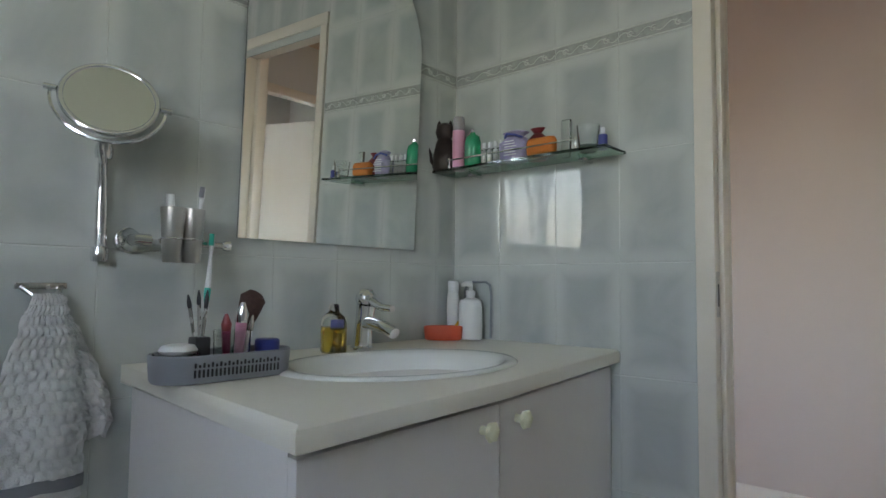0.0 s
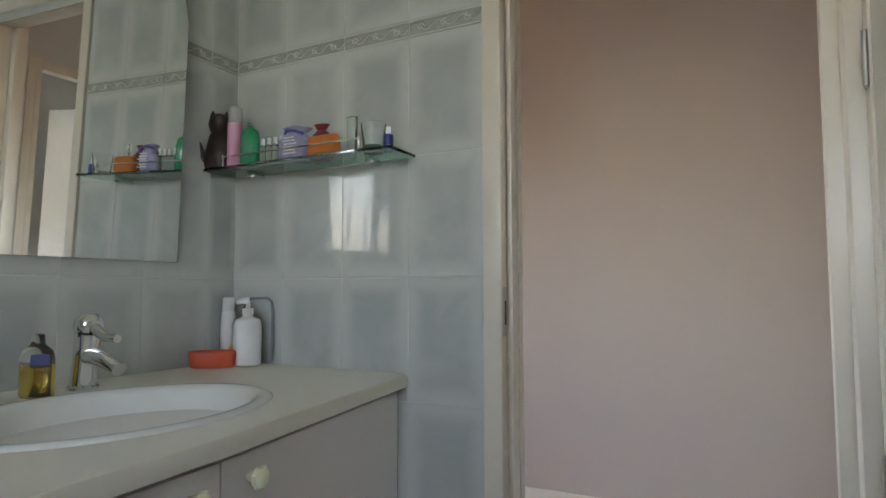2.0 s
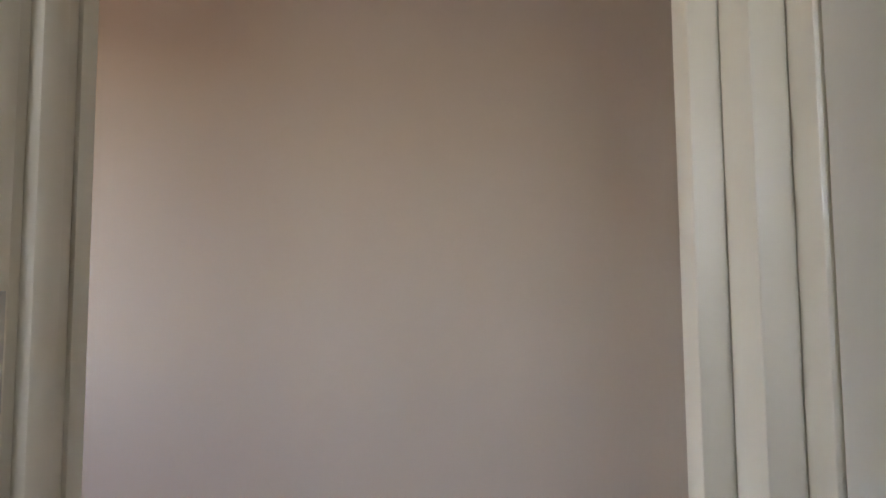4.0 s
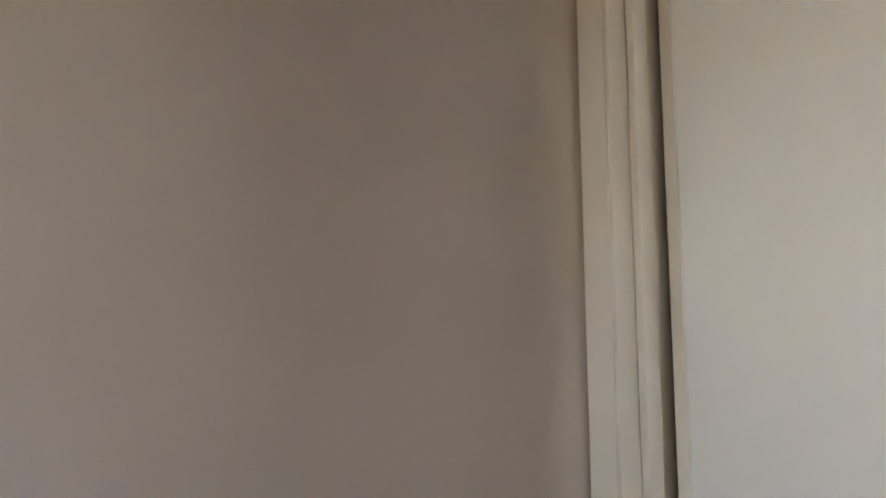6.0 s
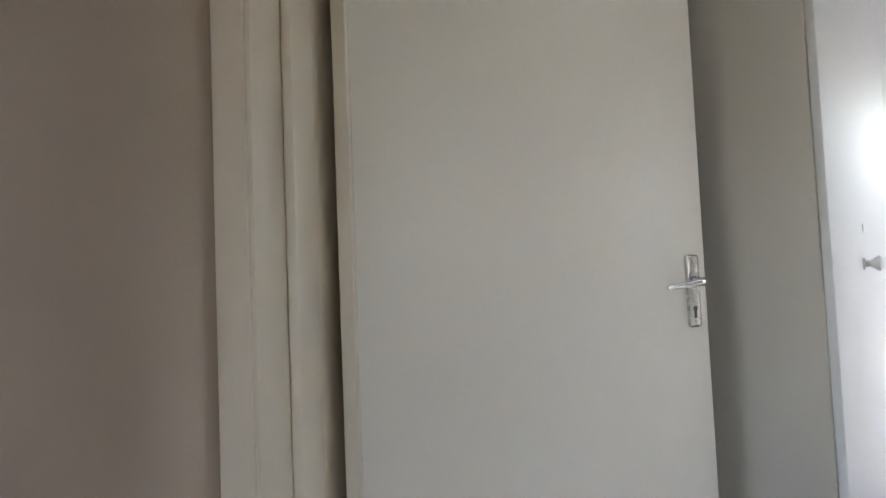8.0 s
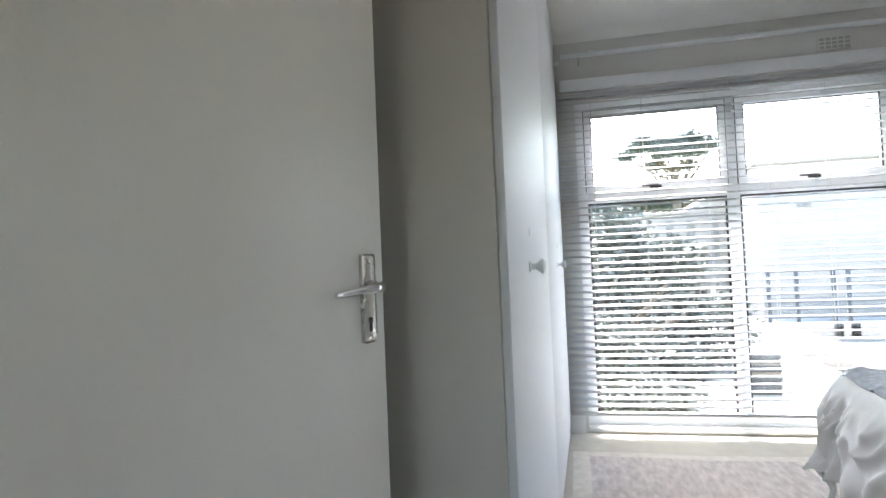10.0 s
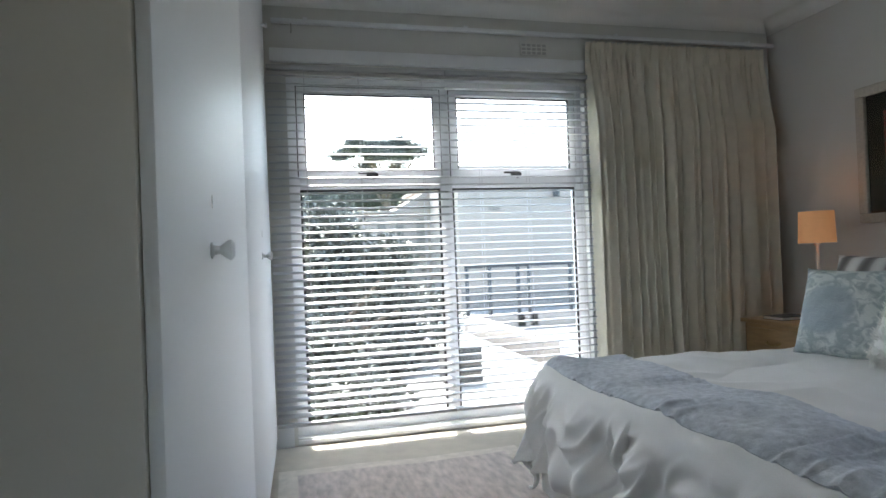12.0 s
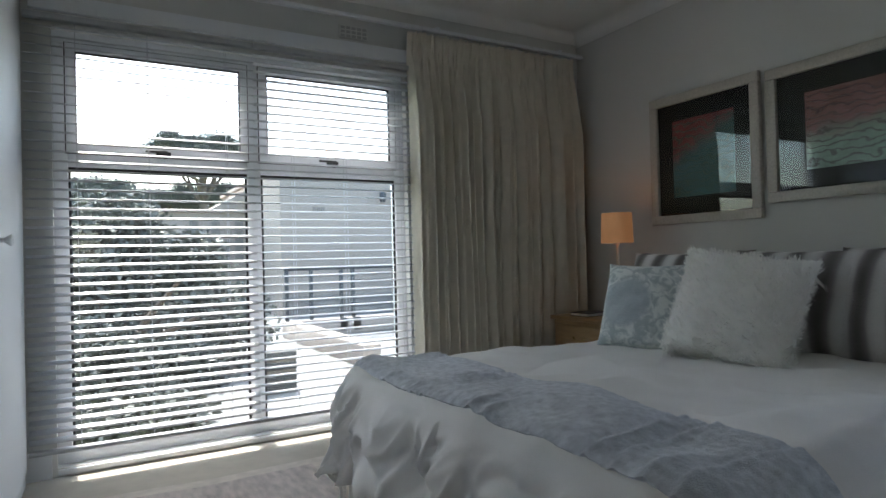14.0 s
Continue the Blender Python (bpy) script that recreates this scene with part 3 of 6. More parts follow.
part("edge_strip", slab(-0.004, 0.0005, -0.019, 0.019, 0.014, 2.153, 0.001, 1, mleaf), M_TRIM, bed_leaf, "cream painted hinge edge")
lever_handle(bed_leaf, mleaf @ Vector((0.760, -0.0205, 1.058)), -bed_dir, Vector((bed_dir.y, -bed_dir.x, 0)), M_SATIN, M_CHROME)

# bathroom door leaf, open into the bathroom
HB = Vector((1.535, -0.014, 0))
mb = Matrix.Translation(HB) @ Matrix.Rotation(radians(-84), 4, "Z")
bath_leaf = thing("door_1", HB, "cream painted flush bathroom door standing open", "door")
part("leaf", slab(0.0, 0.70, 0.0, 0.040, 0.012, 2.075, 0.003, 2, mb), M_DOOR, bath_leaf)
lever_handle(bath_leaf, mb @ Vector((0.645, -0.0005, 1.07)), mb.to_3x3() @ Vector((-1, 0, 0)), mb.to_3x3() @ Vector((0, -1, 0)), M_SATIN, M_CHROME)

def butt_hinge(at):
    h = thing("hinge", at, "worn steel butt hinge screwed to the door jamb", "hinge", "bathroom door hinges")
    x, y, z = at
    part("flap", slab(x - 0.002, x + 0.001, y, y + 0.032, z - 0.048, z + 0.048, 0.0008, 1), M_BRUSH, h)
    bm = bmesh.new()
    tube(bm, [(x - 0.004, y - 0.004, z - 0.05), (x - 0.004, y - 0.004, z + 0.05)], 0.005, 10)
    part("pin", bm, M_BRUSH, h)
    bm = bmesh.new()
    for dz, dy in ((-0.034, 0.020), (-0.012, 0.011), (0.012, 0.020), (0.034, 0.011)):
        lathe(bm, [(0.0035, 0), (0.0028, 0.001)], (x - 0.002, y + dy, z + dz), 8, Matrix.Rotation(radians(-90), 4, "Y"))
    part("screw", bm, M_BLACK, h)
for z in (1.487, 0.745):
    butt_hinge((1.5295, -0.008, z))

strike = thing("strike_plate", (0.834, 0.012, 1.03), "steel strike plate let into the bathroom door jamb", "strike plate")
part("plate", slab(0.8322, 0.834, -0.004, 0.020, 0.975, 1.085, 0.0006, 1), M_BRUSH, strike)
part("latch_hole", slab(0.8338, 0.8346, 0.004, 0.013, 1.000, 1.055), M_BLACK, strike)

# added opening, out of view beside the bed, that holds the fill lamp
fill_opening = tagged(new("fill_lamp_frame"), "white frame round an added opening for the fill lamp", "window", kind="structure")
fill_opening.matrix_world = pose(3.12, PIC_Y - 0.1, 0.9)
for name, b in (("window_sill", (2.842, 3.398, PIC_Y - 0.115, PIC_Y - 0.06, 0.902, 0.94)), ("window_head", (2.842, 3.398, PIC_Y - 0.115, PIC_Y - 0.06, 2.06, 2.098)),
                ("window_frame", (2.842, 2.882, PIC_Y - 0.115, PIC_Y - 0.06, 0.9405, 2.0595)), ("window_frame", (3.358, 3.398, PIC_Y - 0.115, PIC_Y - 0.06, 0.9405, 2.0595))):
    part(name, slab(*b, 0.003), M_TRIM, fill_opening)


# window added out of view at the far end of the passage, round its lamp
assumed_window = tagged(new("window_4"), "white framed window assumed, out of view, at the passage end", "window", kind="structure")
assumed_window.matrix_world = pose(-1.66, 0.8, 0.9)
for name, b in (("window_sill", (-1.718, -1.64, 0.362, 1.238, 0.902, 0.94)), ("window_head", (-1.718, -1.64, 0.362, 1.238, 2.06, 2.098)),
                ("window_frame", (-1.718, -1.64, 0.362, 0.40, 0.9405, 2.0595)), ("window_frame", (-1.718, -1.64, 1.20, 1.238, 0.9405, 2.0595))):
    part(name, slab(*b, 0.003), M_TRIM, assumed_window)

# ---- bedroom: window, blinds, curtain ----
def frame_ring(bm, y0, y1, z0, z1, w, x0, x1, bevel=0.004):
    box(bm, x0, x1, y0, y1, z1 - w, z1, bevel)
    box(bm, x0, x1, y0, y1, z0, z0 + w, bevel)
    box(bm, x0, x1, y0, y0 + w, z0 + w, z1 - w, bevel)
    box(bm, x0, x1, y1 - w, y1, z0 + w, z1 - w, bevel)

win = tagged(new("window_1"), "large white aluminium window with two top-hung vents over two tall panes", "window", kind="structure")
FX = WIN_X + 0.055
bm = bmesh.new()
frame_ring(bm, WY0, WY1, WZ0, WZ1, 0.06, FX, FX + 0.07)
box(bm, FX + 0.001, FX + 0.069, -0.105, -0.033, WZ0 + 0.06, WZ1 - 0.06, 0.004)
box(bm, FX + 0.002, FX + 0.068, WY0 + 0.06, -0.1055, 1.465, 1.535, 0.004)
box(bm, FX + 0.002, FX + 0.068, -0.0325, WY1 - 0.06, 1.465, 1.535, 0.004)
part("window_frame", bm, M_ALU, win)
for (y0, y1) in ((-0.033, WY1 - 0.06), (WY0 + 0.06, -0.105)):
    bm = bmesh.new()
    frame_ring(bm, y0 - 0.005, y1 + 0.005, 1.531, WZ1 - 0.056, 0.042, FX - 0.012, FX + 0.03, 0.003)
    vent = part("vent_sash", bm, M_ALU, win)
    p = part("pane", slab(FX + 0.008, FX + 0.012, y0 + 0.036, y1 - 0.036, 1.569, WZ1 - 0.094), M_PANE, vent)
    p.visible_shadow = False
    bm = bmesh.new()
    frame_ring(bm, y0 + 0.0365, y1 - 0.0365, 1.5735, WZ1 - 0.0985, 0.006, FX - 0.014, FX + 0.006, 0.001)
    # The outer ring paints in the dark gap round the sash.
    frame_ring(bm, y0 - 0.010, y1 + 0.010, 1.527, WZ1 - 0.052, 0.005, FX - 0.003, FX + 0.004, 0.001)
    part("gasket", bm, M_BLACK, vent, "black rubber gasket and painted gap shade")
    yc = (y0 + y1) / 2
    bm = bmesh.new()
    box(bm, FX - 0.030, FX - 0.0125, yc - 0.035, yc + 0.035, 1.536, 1.556, 0.004)
    box(bm, FX - 0.040, FX - 0.030, yc - 0.02, yc + 0.085, 1.548, 1.560, 0.004)
    box(bm, FX - 0.036, FX - 0.018, yc - 0.016, yc + 0.002, 1.520, 1.5365, 0.004)
    part("stay_handle", bm, M_BLACK, vent, "black stay handle")
    p = part("pane", slab(FX + 0.028, FX + 0.033, y0, y1, WZ0 + 0.06, 1.465), M_PANE, win)
    p.visible_shadow = False
    bm = bmesh.new()
    frame_ring(bm, y0 + 0.001, y1 - 0.001, WZ0 + 0.061, 1.464, 0.012, FX + 0.014, FX + 0.026, 0.002)
    part("glazing_bead", bm, M_BLACK, win, "dark rubber glazing bead")
part("window_sill", slab(WIN_X - 0.012, FX - 0.001, WY0 + 0.001, WY1 - 0.001, WZ0 - 0.03, WZ0 - 0.006, 0.004), M_ALU, win, "low white sill")
part("outer_sill", slab(FX + 0.071, WIN_X + 0.26, WY0, WY1, WZ0 - 0.04, WZ0 + 0.002, 0.004), M_CEIL, win)

# Headrail greyed in its colour for the shadow under the board.
M_HEADRAIL = mat("headrail_shadow_grey", (0.45, 0.46, 0.47), 0.4, vary=0.05, bump=0.01)

def venetian(name_label, y0, y1, z_top, z_bot, x, tilt, pitch=0.0445):
    root = thing("venetian_blind", (x, (y0 + y1) / 2, z_top), name_label, "blind", "window blinds")
    part("headrail", slab(x - 0.020, x + 0.024, y0, y1, z_top - 0.034, z_top - 0.008, 0.004), M_HEADRAIL, root)
    n = int((z_top - 0.06 - z_bot) / pitch)
    me = None
    for i in range(n):
        z = z_top - 0.065 - i * pitch
        if me is None:
            bm = bmesh.new()
            prof = [(-0.025, -0.0025), (-0.012, 0.0012), (0.0, 0.0025), (0.012, 0.0012), (0.025, -0.0025)]
            lo = [bm.verts.new((a, y0 - (y0 + y1) / 2, b)) for a, b in prof]
            hi = [bm.verts.new((a, y1 - (y0 + y1) / 2, b)) for a, b in prof]
            lo2 = [bm.verts.new((a, y0 - (y0 + y1) / 2, b - 0.0025)) for a, b in prof]
            hi2 = [bm.verts.new((a, y1 - (y0 + y1) / 2, b - 0.0025)) for a, b in prof]
            for k in range(4):
                bm.faces.new((lo[k], lo[k + 1], hi[k + 1], hi[k]))
                bm.faces.new((lo2[k], hi2[k], hi2[k + 1], lo2[k + 1]))
            bm.faces.new((lo[0], hi[0], hi2[0], lo2[0]))
            bm.faces.new((lo[4], lo2[4], hi2[4], hi[4]))
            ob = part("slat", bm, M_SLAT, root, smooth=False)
            me = ob.data
        else:
            ob = new("slat", me)
            ob.parent = root
            ob.matrix_parent_inverse = Matrix.Translation(-root.location)
        wob = random.uniform(-0.6, 0.6)
        ob.matrix_basis = pose(x, (y0 + y1) / 2, z, 0, -tilt + wob, 0)
    zb = z_top - 0.065 - n * pitch
    part("bottom_rail", slab(x - 0.026, x + 0.026, y0, y1, zb - 0.018, zb, 0.004), M_SLAT, root)
    for f in (0.14, 0.5, 0.80):
        y = y0 + (y1 - y0) * f
        bm = bmesh.new()
        for dx in (-0.024, 0.024):
            tube(bm, [(x + dx, y, z_top - 0.03), (x + dx, y, zb - 0.006)], 0.0012, 5)
        part("ladder_cord", bm, M_SLAT, root)
    return root

venetian("white venetian blind lowered to the sill, slats tilted", -0.052, 0.975, 2.165, 0.118, WIN_X - 0.045, 16)
venetian("white venetian blind lowered over the pane, slats level", -1.07, -0.056, 2.165, 0.125, WIN_X - 0.045, 1.5)

pel = tagged(mesh_object("trim_pelmet_board", slab(WIN_X - 0.03, WIN_X, -1.9, 0.955, 2.185, 2.262, 0.004), M_WARD), "white painted board above the window", "trim", kind="structure")
rail = thing("curtain_rail", (WIN_X - 0.05, -0.7, 2.405), "white curtain track fixed above the window", "curtain rail")
part("track", slab(WIN_X - 0.066, WIN_X - 0.034, -2.5, 0.94, 2.395, 2.418, 0.003), M_ALU, rail)
for y in (0.75, -0.2, -1.2, -2.2):
    part("bracket", slab(WIN_X - 0.06, WIN_X, y - 0.012, y + 0.012, 2.414, 2.432, 0.002), M_ALU, rail)
hook = thing("glider_hook", (WIN_X - 0.05, 0.83, 2.39), "spare metal curtain hook hanging from the track", "curtain hook")
part("hook", rod([(WIN_X - 0.05, 0.83, 2.396), (WIN_X - 0.05, 0.83, 2.37), (WIN_X - 0.056, 0.83, 2.355), (WIN_X - 0.05, 0.832, 2.34), (WIN_X - 0.044, 0.832, 2.35)], 0.003, 8), M_SATIN, hook)

# Holes are flat tabs, coloured grey for the shade inside them.
M_HOLE = mat("vent_hole_shade", (0.42, 0.42, 0.41), 0.9)
vent = thing("wall_vent", (WIN_X, -0.65, 2.325), "painted plaster air brick high on the wall", "vent")
part("plate", slab(WIN_X - 0.010, WIN_X, -0.74, -0.56, 2.285, 2.365, 0.003), M_GREY, vent)
for r in range(3):
    for c in range(5):
        y, z = -0.732 + c * 0.034, 2.292 + r * 0.024
        part("hole", slab(WIN_X - 0.0112, WIN_X - 0.0098, y, y + 0.026, z, z + 0.016), M_HOLE, vent)

def curtain(y0, y1, z_top, x):
    """Deep uneven folds that gather into a pencil-pleat heading."""
    root = thing("curtain", (x, (y0 + y1) / 2, 0.02), "cream linen curtain drawn aside in deep pencil-pleat folds", "curtain")
    rnd = random.Random(12)
    widths = [rnd.uniform(0.5, 1.6) for _ in range(25)]
    total = sum(widths)
    edges = [sum(widths[:i]) / total for i in range(len(widths) + 1)]
    depth = [rnd.uniform(0.55, 1.2) for _ in widths]
    drift = [rnd.uniform(-0.35, 0.35) for _ in range(len(widths) + 1)]

    def fn(u, v):
        i = max(k for k in range(len(widths)) if edges[k] <= u + 1e-9)
        f = min(1.0, max(0.0, (u - edges[i]) / (edges[i + 1] - edges[i])))
        body = min(1.0, max(0.0, (v - 0.03) / 0.20))
        crest = math.sin(math.pi * f) ** 0.62
        wave = -0.11 * depth[i] * crest * (0.30 + 0.70 * body)
        wave += 0.012 * math.sin(f * 12.57 + 5 * depth[i]) * body * (1 - 0.5 * v)
        tight = (abs(math.sin(u * math.pi * 50)) - 0.6) * 0.034 * max(0.0, 1 - v / 0.075) + math.sin(u * 2 * math.pi * 41 + 1) * 0.010 * max(0.0, 1 - abs(v - 0.07) / 0.13)
        shift = ((drift[i] * (1 - f) + drift[i + 1] * f) * 0.055 * v + 0.010 * math.sin(5 * v + 9 * u)) * min(1, u * 3, (1 - u) * 3)
        z = z_top - v * (z_top - 0.02)
        return Vector((x + 0.03 + wave + tight, y0 + (y1 - y0) * u + shift, z))
    part("fabric", surface(fn, 420, 46), M_CURTAIN, root, angle=80)

    def head(u, v):
        q = fn(u, v * 0.042)
        return q + Vector((-0.005, 0, 0.003 - 0.004 * v))
    part("heading_tape", surface(head, 420, 3), M_CURTAIN, root, "gathered heading", angle=80)
    return root
curtain(-2.30, -0.980, 2.362, WIN_X - 0.075)

# ---- bedroom: cupboards ----
def cupboard():
    x0, x1, y0 = 3.448, WIN_X - 0.02, 1.022
    root = thing("built_in_cupboard", ((x0 + x1) / 2, 1.3, 0), "white gloss built-in cupboard up to the ceiling, doors shut", "cupboard")
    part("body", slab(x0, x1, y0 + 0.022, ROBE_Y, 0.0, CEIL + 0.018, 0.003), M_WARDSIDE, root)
    joints = [x0 + 0.006, 4.70, x1 - 0.03]
    for i, (a, b) in enumerate(zip(joints, joints[1:])):
        d = part("door", slab(a + 0.002, b - 0.002, y0, y0 + 0.020, 0.06, CEIL - 0.02, 0.004), M_WARD, root)
        kx = (3.90, 5.42)[i]
        prof = [(0.016, 0), (0.016, 0.004), (0.009, 0.008), (0.008, 0.018), (0.014, 0.026), (0.020, 0.034), (0.020, 0.040), (0.012, 0.046)]
        part("knob", turned(prof, (kx, y0 + 0.0005, 1.078), 20, Matrix.Rotation(radians(90), 4, "X")), M_WARD, d, "white turned knob")
        part("keyhole", slab(kx + 0.03, kx + 0.036, y0 - 0.001, y0 + 0.001, 1.165, 1.19), M_SATIN, d)
    part("catch", turned([(0.012, 0), (0.008, 0.012), (0.015, 0.026), (0.010, 0.032)], (5.95, y0 + 0.0005, 2.30), 14, Matrix.Rotation(radians(90), 4, "X")), M_WARD, root, "white upper knob")
    part("plinth", slab(x0 + 0.004, x1 - 0.03, y0 + 0.006, y0 + 0.021, 0.0, 0.058, 0.002), M_WARD, root)
    root.rotation_euler.z = radians(-0.75)
    root.location.y -= 0.022
    return root
cupboard()

# ---- bedroom: rug and bed ----
def rug():
    root = thing("rug", (4.6, 0.35, 0), "faded pinkish-grey woven rug with a paler border on the carpet", "rug")
    x0, x1, y0, y1 = 3.3, 5.74, -0.26, 0.97
    def fn(a0, a1, b0, b1, h):
        return surface(lambda u, v: Vector((a0 + (a1 - a0) * u + 0.012 * math.sin(7 * v + 2), b0 + (b1 - b0) * v + 0.010 * math.sin(6 * u), h + 0.0015 * math.sin(23 * u) * math.sin(17 * v))), 48, 28, 0.006)
    part("field", fn(x0 + 0.09, x1 - 0.09, y0 + 0.09, y1 - 0.09, 0.0125), M_RUG, root)
    part("border", fn(x0, x1, y0, y1, 0.0085), M_RUGEDGE, root, "paler border")
    return root
rug()

BX_0, BX_1, BY_F, BTOP = 3.50, 5.12, -0.16, 0.565

def soft_noise(p, s, a):
    return noise.noise(Vector(p) * s) * a

def bed():
    root = thing("bed", ((BX_0 + BX_1) / 2, -1.5, 0), "large bed made up with white linen and a valance", "bed")
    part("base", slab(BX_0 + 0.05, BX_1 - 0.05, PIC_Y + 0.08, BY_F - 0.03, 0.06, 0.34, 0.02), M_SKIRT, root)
    part("mattress", slab(BX_0 + 0.03, BX_1 - 0.03, PIC_Y + 0.09, BY_F - 0.01, 0.341, 0.55, 0.05, 4), M_LINEN, root)
    for x in (BX_0 + 0.15, BX_1 - 0.15):
        for y in (PIC_Y + 0.2, BY_F - 0.15):
            part("leg", turned([(0.025, 0), (0.03, 0.06)], (x, y, 0.0), 14), M_OAK, root)

    # valance round three sides, lightly gathered
    path = [(BX_0 + 0.02, PIC_Y + 0.1), (BX_0 + 0.02, BY_F), (BX_1 - 0.0, BY_F), (BX_1 - 0.0, PIC_Y + 0.1)]
    seg = [(Vector(a), Vector(b)) for a, b in zip(path, path[1:])]
    total = sum((b - a).length for a, b in seg)
    def along(u):
        d = u * total
        for a, b in seg:
            l = (b - a).length
            if d <= l or b is seg[-1][1]:
                q = a + (b - a) * min(1, d / l)
                t = (b - a).normalized()
                return q, Vector((-t.y, t.x))
            d -= l
    def skirt(u, v):
        q, n_ = along(u)
        g = math.sin(u * 260) * 0.006 * v + soft_noise((u * 30, v, 0), 1.0, 0.02) * v
        return Vector((q.x + n_.x * g, q.y + n_.y * g, 0.36 - v * 0.345))
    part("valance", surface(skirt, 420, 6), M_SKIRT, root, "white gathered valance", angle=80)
    return root
bed()

def headboard():
    root = thing("headboard", (4.3, PIC_Y + 0.04, 0), "taupe upholstered headboard against the wall", "headboard")
    part("panel", slab(BX_0 - 0.05, BX_1 + 0.05, PIC_Y + 0.004, PIC_Y + 0.075, 0.3, 0.93, 0.02, 3), M_HEAD, root)
    for x in (BX_0 + 0.05, BX_1 - 0.1):
        part("strut", slab(x, x + 0.06, PIC_Y + 0.01, PIC_Y + 0.05, 0.0, 0.31, 0.004), M_OAK, root)
headboard()

def drape_fn(x0, x1, y_back, y_front, top, hang_side, hang_front, r=0.10, lift=0.0, puff=0.03, fold=0.02, seed=0.0):
    """A cloth over the bed: u across from x0 to x1 with both sides hanging, v from the back to over the foot."""
    W, Lg = x1 - x0, y_front - y_back
    wu, lv = W + 2 * hang_side, Lg + hang_front

    def fn(u, v):
        su, sv = (u - 0.5) * wu, v * lv
        sgn = 1 if su > 0 else -1
        # how far the cloth has run past the flat part, across and along; the corner is a quarter of a cone
        ou, ov = max(0.0, abs(su) - (W / 2 - r)), max(0.0, sv - (Lg - r))
        h = math.hypot(ou, ov)
        a = h / r
        hor, dz = (r * math.sin(a), -r * (1 - math.cos(a))) if a < math.pi / 2 else (r, -r - (h - r * math.pi / 2))
        cu, cv = (ou / h, ov / h) if h > 1e-6 else (0.0, 0.0)
        fx, fy = min(abs(su), W / 2 - r), min(sv, Lg - r)
        wx, wy = (x0 + x1) / 2 + sgn * (fx + hor * cu), y_back + fy + hor * cv
        flat = 1 - min(1, -dz / 0.12)
        z = top + dz + lift + (soft_noise((wx, wy, seed), 2.3, puff) + soft_noise((wx, wy, seed + 3), 6.5, puff * 0.3)) * (0.25 + 0.75 * flat)
        z -= abs(noise.noise(Vector((wx * 5 + wy * 2, wy * 5 - wx, seed)))) * 0.016 * flat
        out = 0.0
        if dz < -0.04:
            k = min(1, (-dz - 0.04) / 0.2)
            run = su + sgn * ov * 0.6 + soft_noise((su * 1.5, sv * 1.5, seed), 2.0, 0.25)
            s_ = math.sin(run * 19 + dz * 4)
            out = fold * k * (s_ if s_ < 0 else s_ ** 0.6) + soft_noise((wx * 3, wy * 3 + dz * 4, seed + 7), 2.2, 0.035) * k + 0.16 * k * -dz
            out -= abs(noise.noise(Vector((wx * 6, wy * 6, dz * 5 + seed)))) * 0.05 * k
            lean_ = run * 9 + dz * 11
            crease = abs(noise.noise(Vector((lean_, dz * 2.4 - run, seed + 11))))
            out += (0.024 - 0.115 * min(crease, 0.30)) * min(1, max(0, (-dz - 0.06) / 0.1)) * (1 if fold > 0.02 else 0)
        return Vector((wx + sgn * cu * out, wy + cv * out, max(z, 0.03)))
    return fn

duvet = thing("duvet", (4.3, -1.2, 0.56), "plump white duvet hanging in folds over the foot of the bed", "duvet")
part("cover", surface(drape_fn(BX_0 - 0.02, BX_1 + 0.03, PIC_Y + 0.35, BY_F + 0.05, BTOP, 0.33, 0.34, 0.11, 0, 0.032, 0.034, 1.0), 300, 260, 0.012), M_LINEN, duvet, angle=80)
throw = thing("bed_throw", (4.3, -0.5, 0.62), "blue-grey plush throw laid across the foot of the bed", "throw")
throw_fn = drape_fn(BX_0 - 0.035, BX_1 + 0.045, BY_F - 0.38, BY_F + 0.030, BTOP + 0.022, 0.12, -0.035, 0.12, 0, 0.032, 0.006, 1.0)
SEAMS = (0.10, 0.19, 0.235, 0.60, 0.625, 0.86)

def throw_sheet(u, v):
    """The plush throw with sewn seams across it and a few short wrinkles."""
    q = throw_fn(u, v)
    for k, c in enumerate(SEAMS):
        d = (u - c - 0.012 * math.sin(3 * v + k)) / 0.006
        q.z += 0.006 * math.exp(-d * d) - 0.006 * math.exp(-((d - 1.8) ** 2) * 0.7)
    for c, a in ((0.40, 0.35), (0.44, 0.25), (0.16, -0.3), (0.73, 0.2)):
        d = (u - c - a * 0.06 * v) / 0.008
        q.z += 0.012 * math.exp(-d * d) * max(0.0, v - 0.5) * 2
    q.z += soft_noise((q.x, q.y, 2.0), 60.0, 0.0022)
    return q
part("cloth", surface(throw_sheet, 380, 70, 0.014), M_THROW, throw, angle=80)

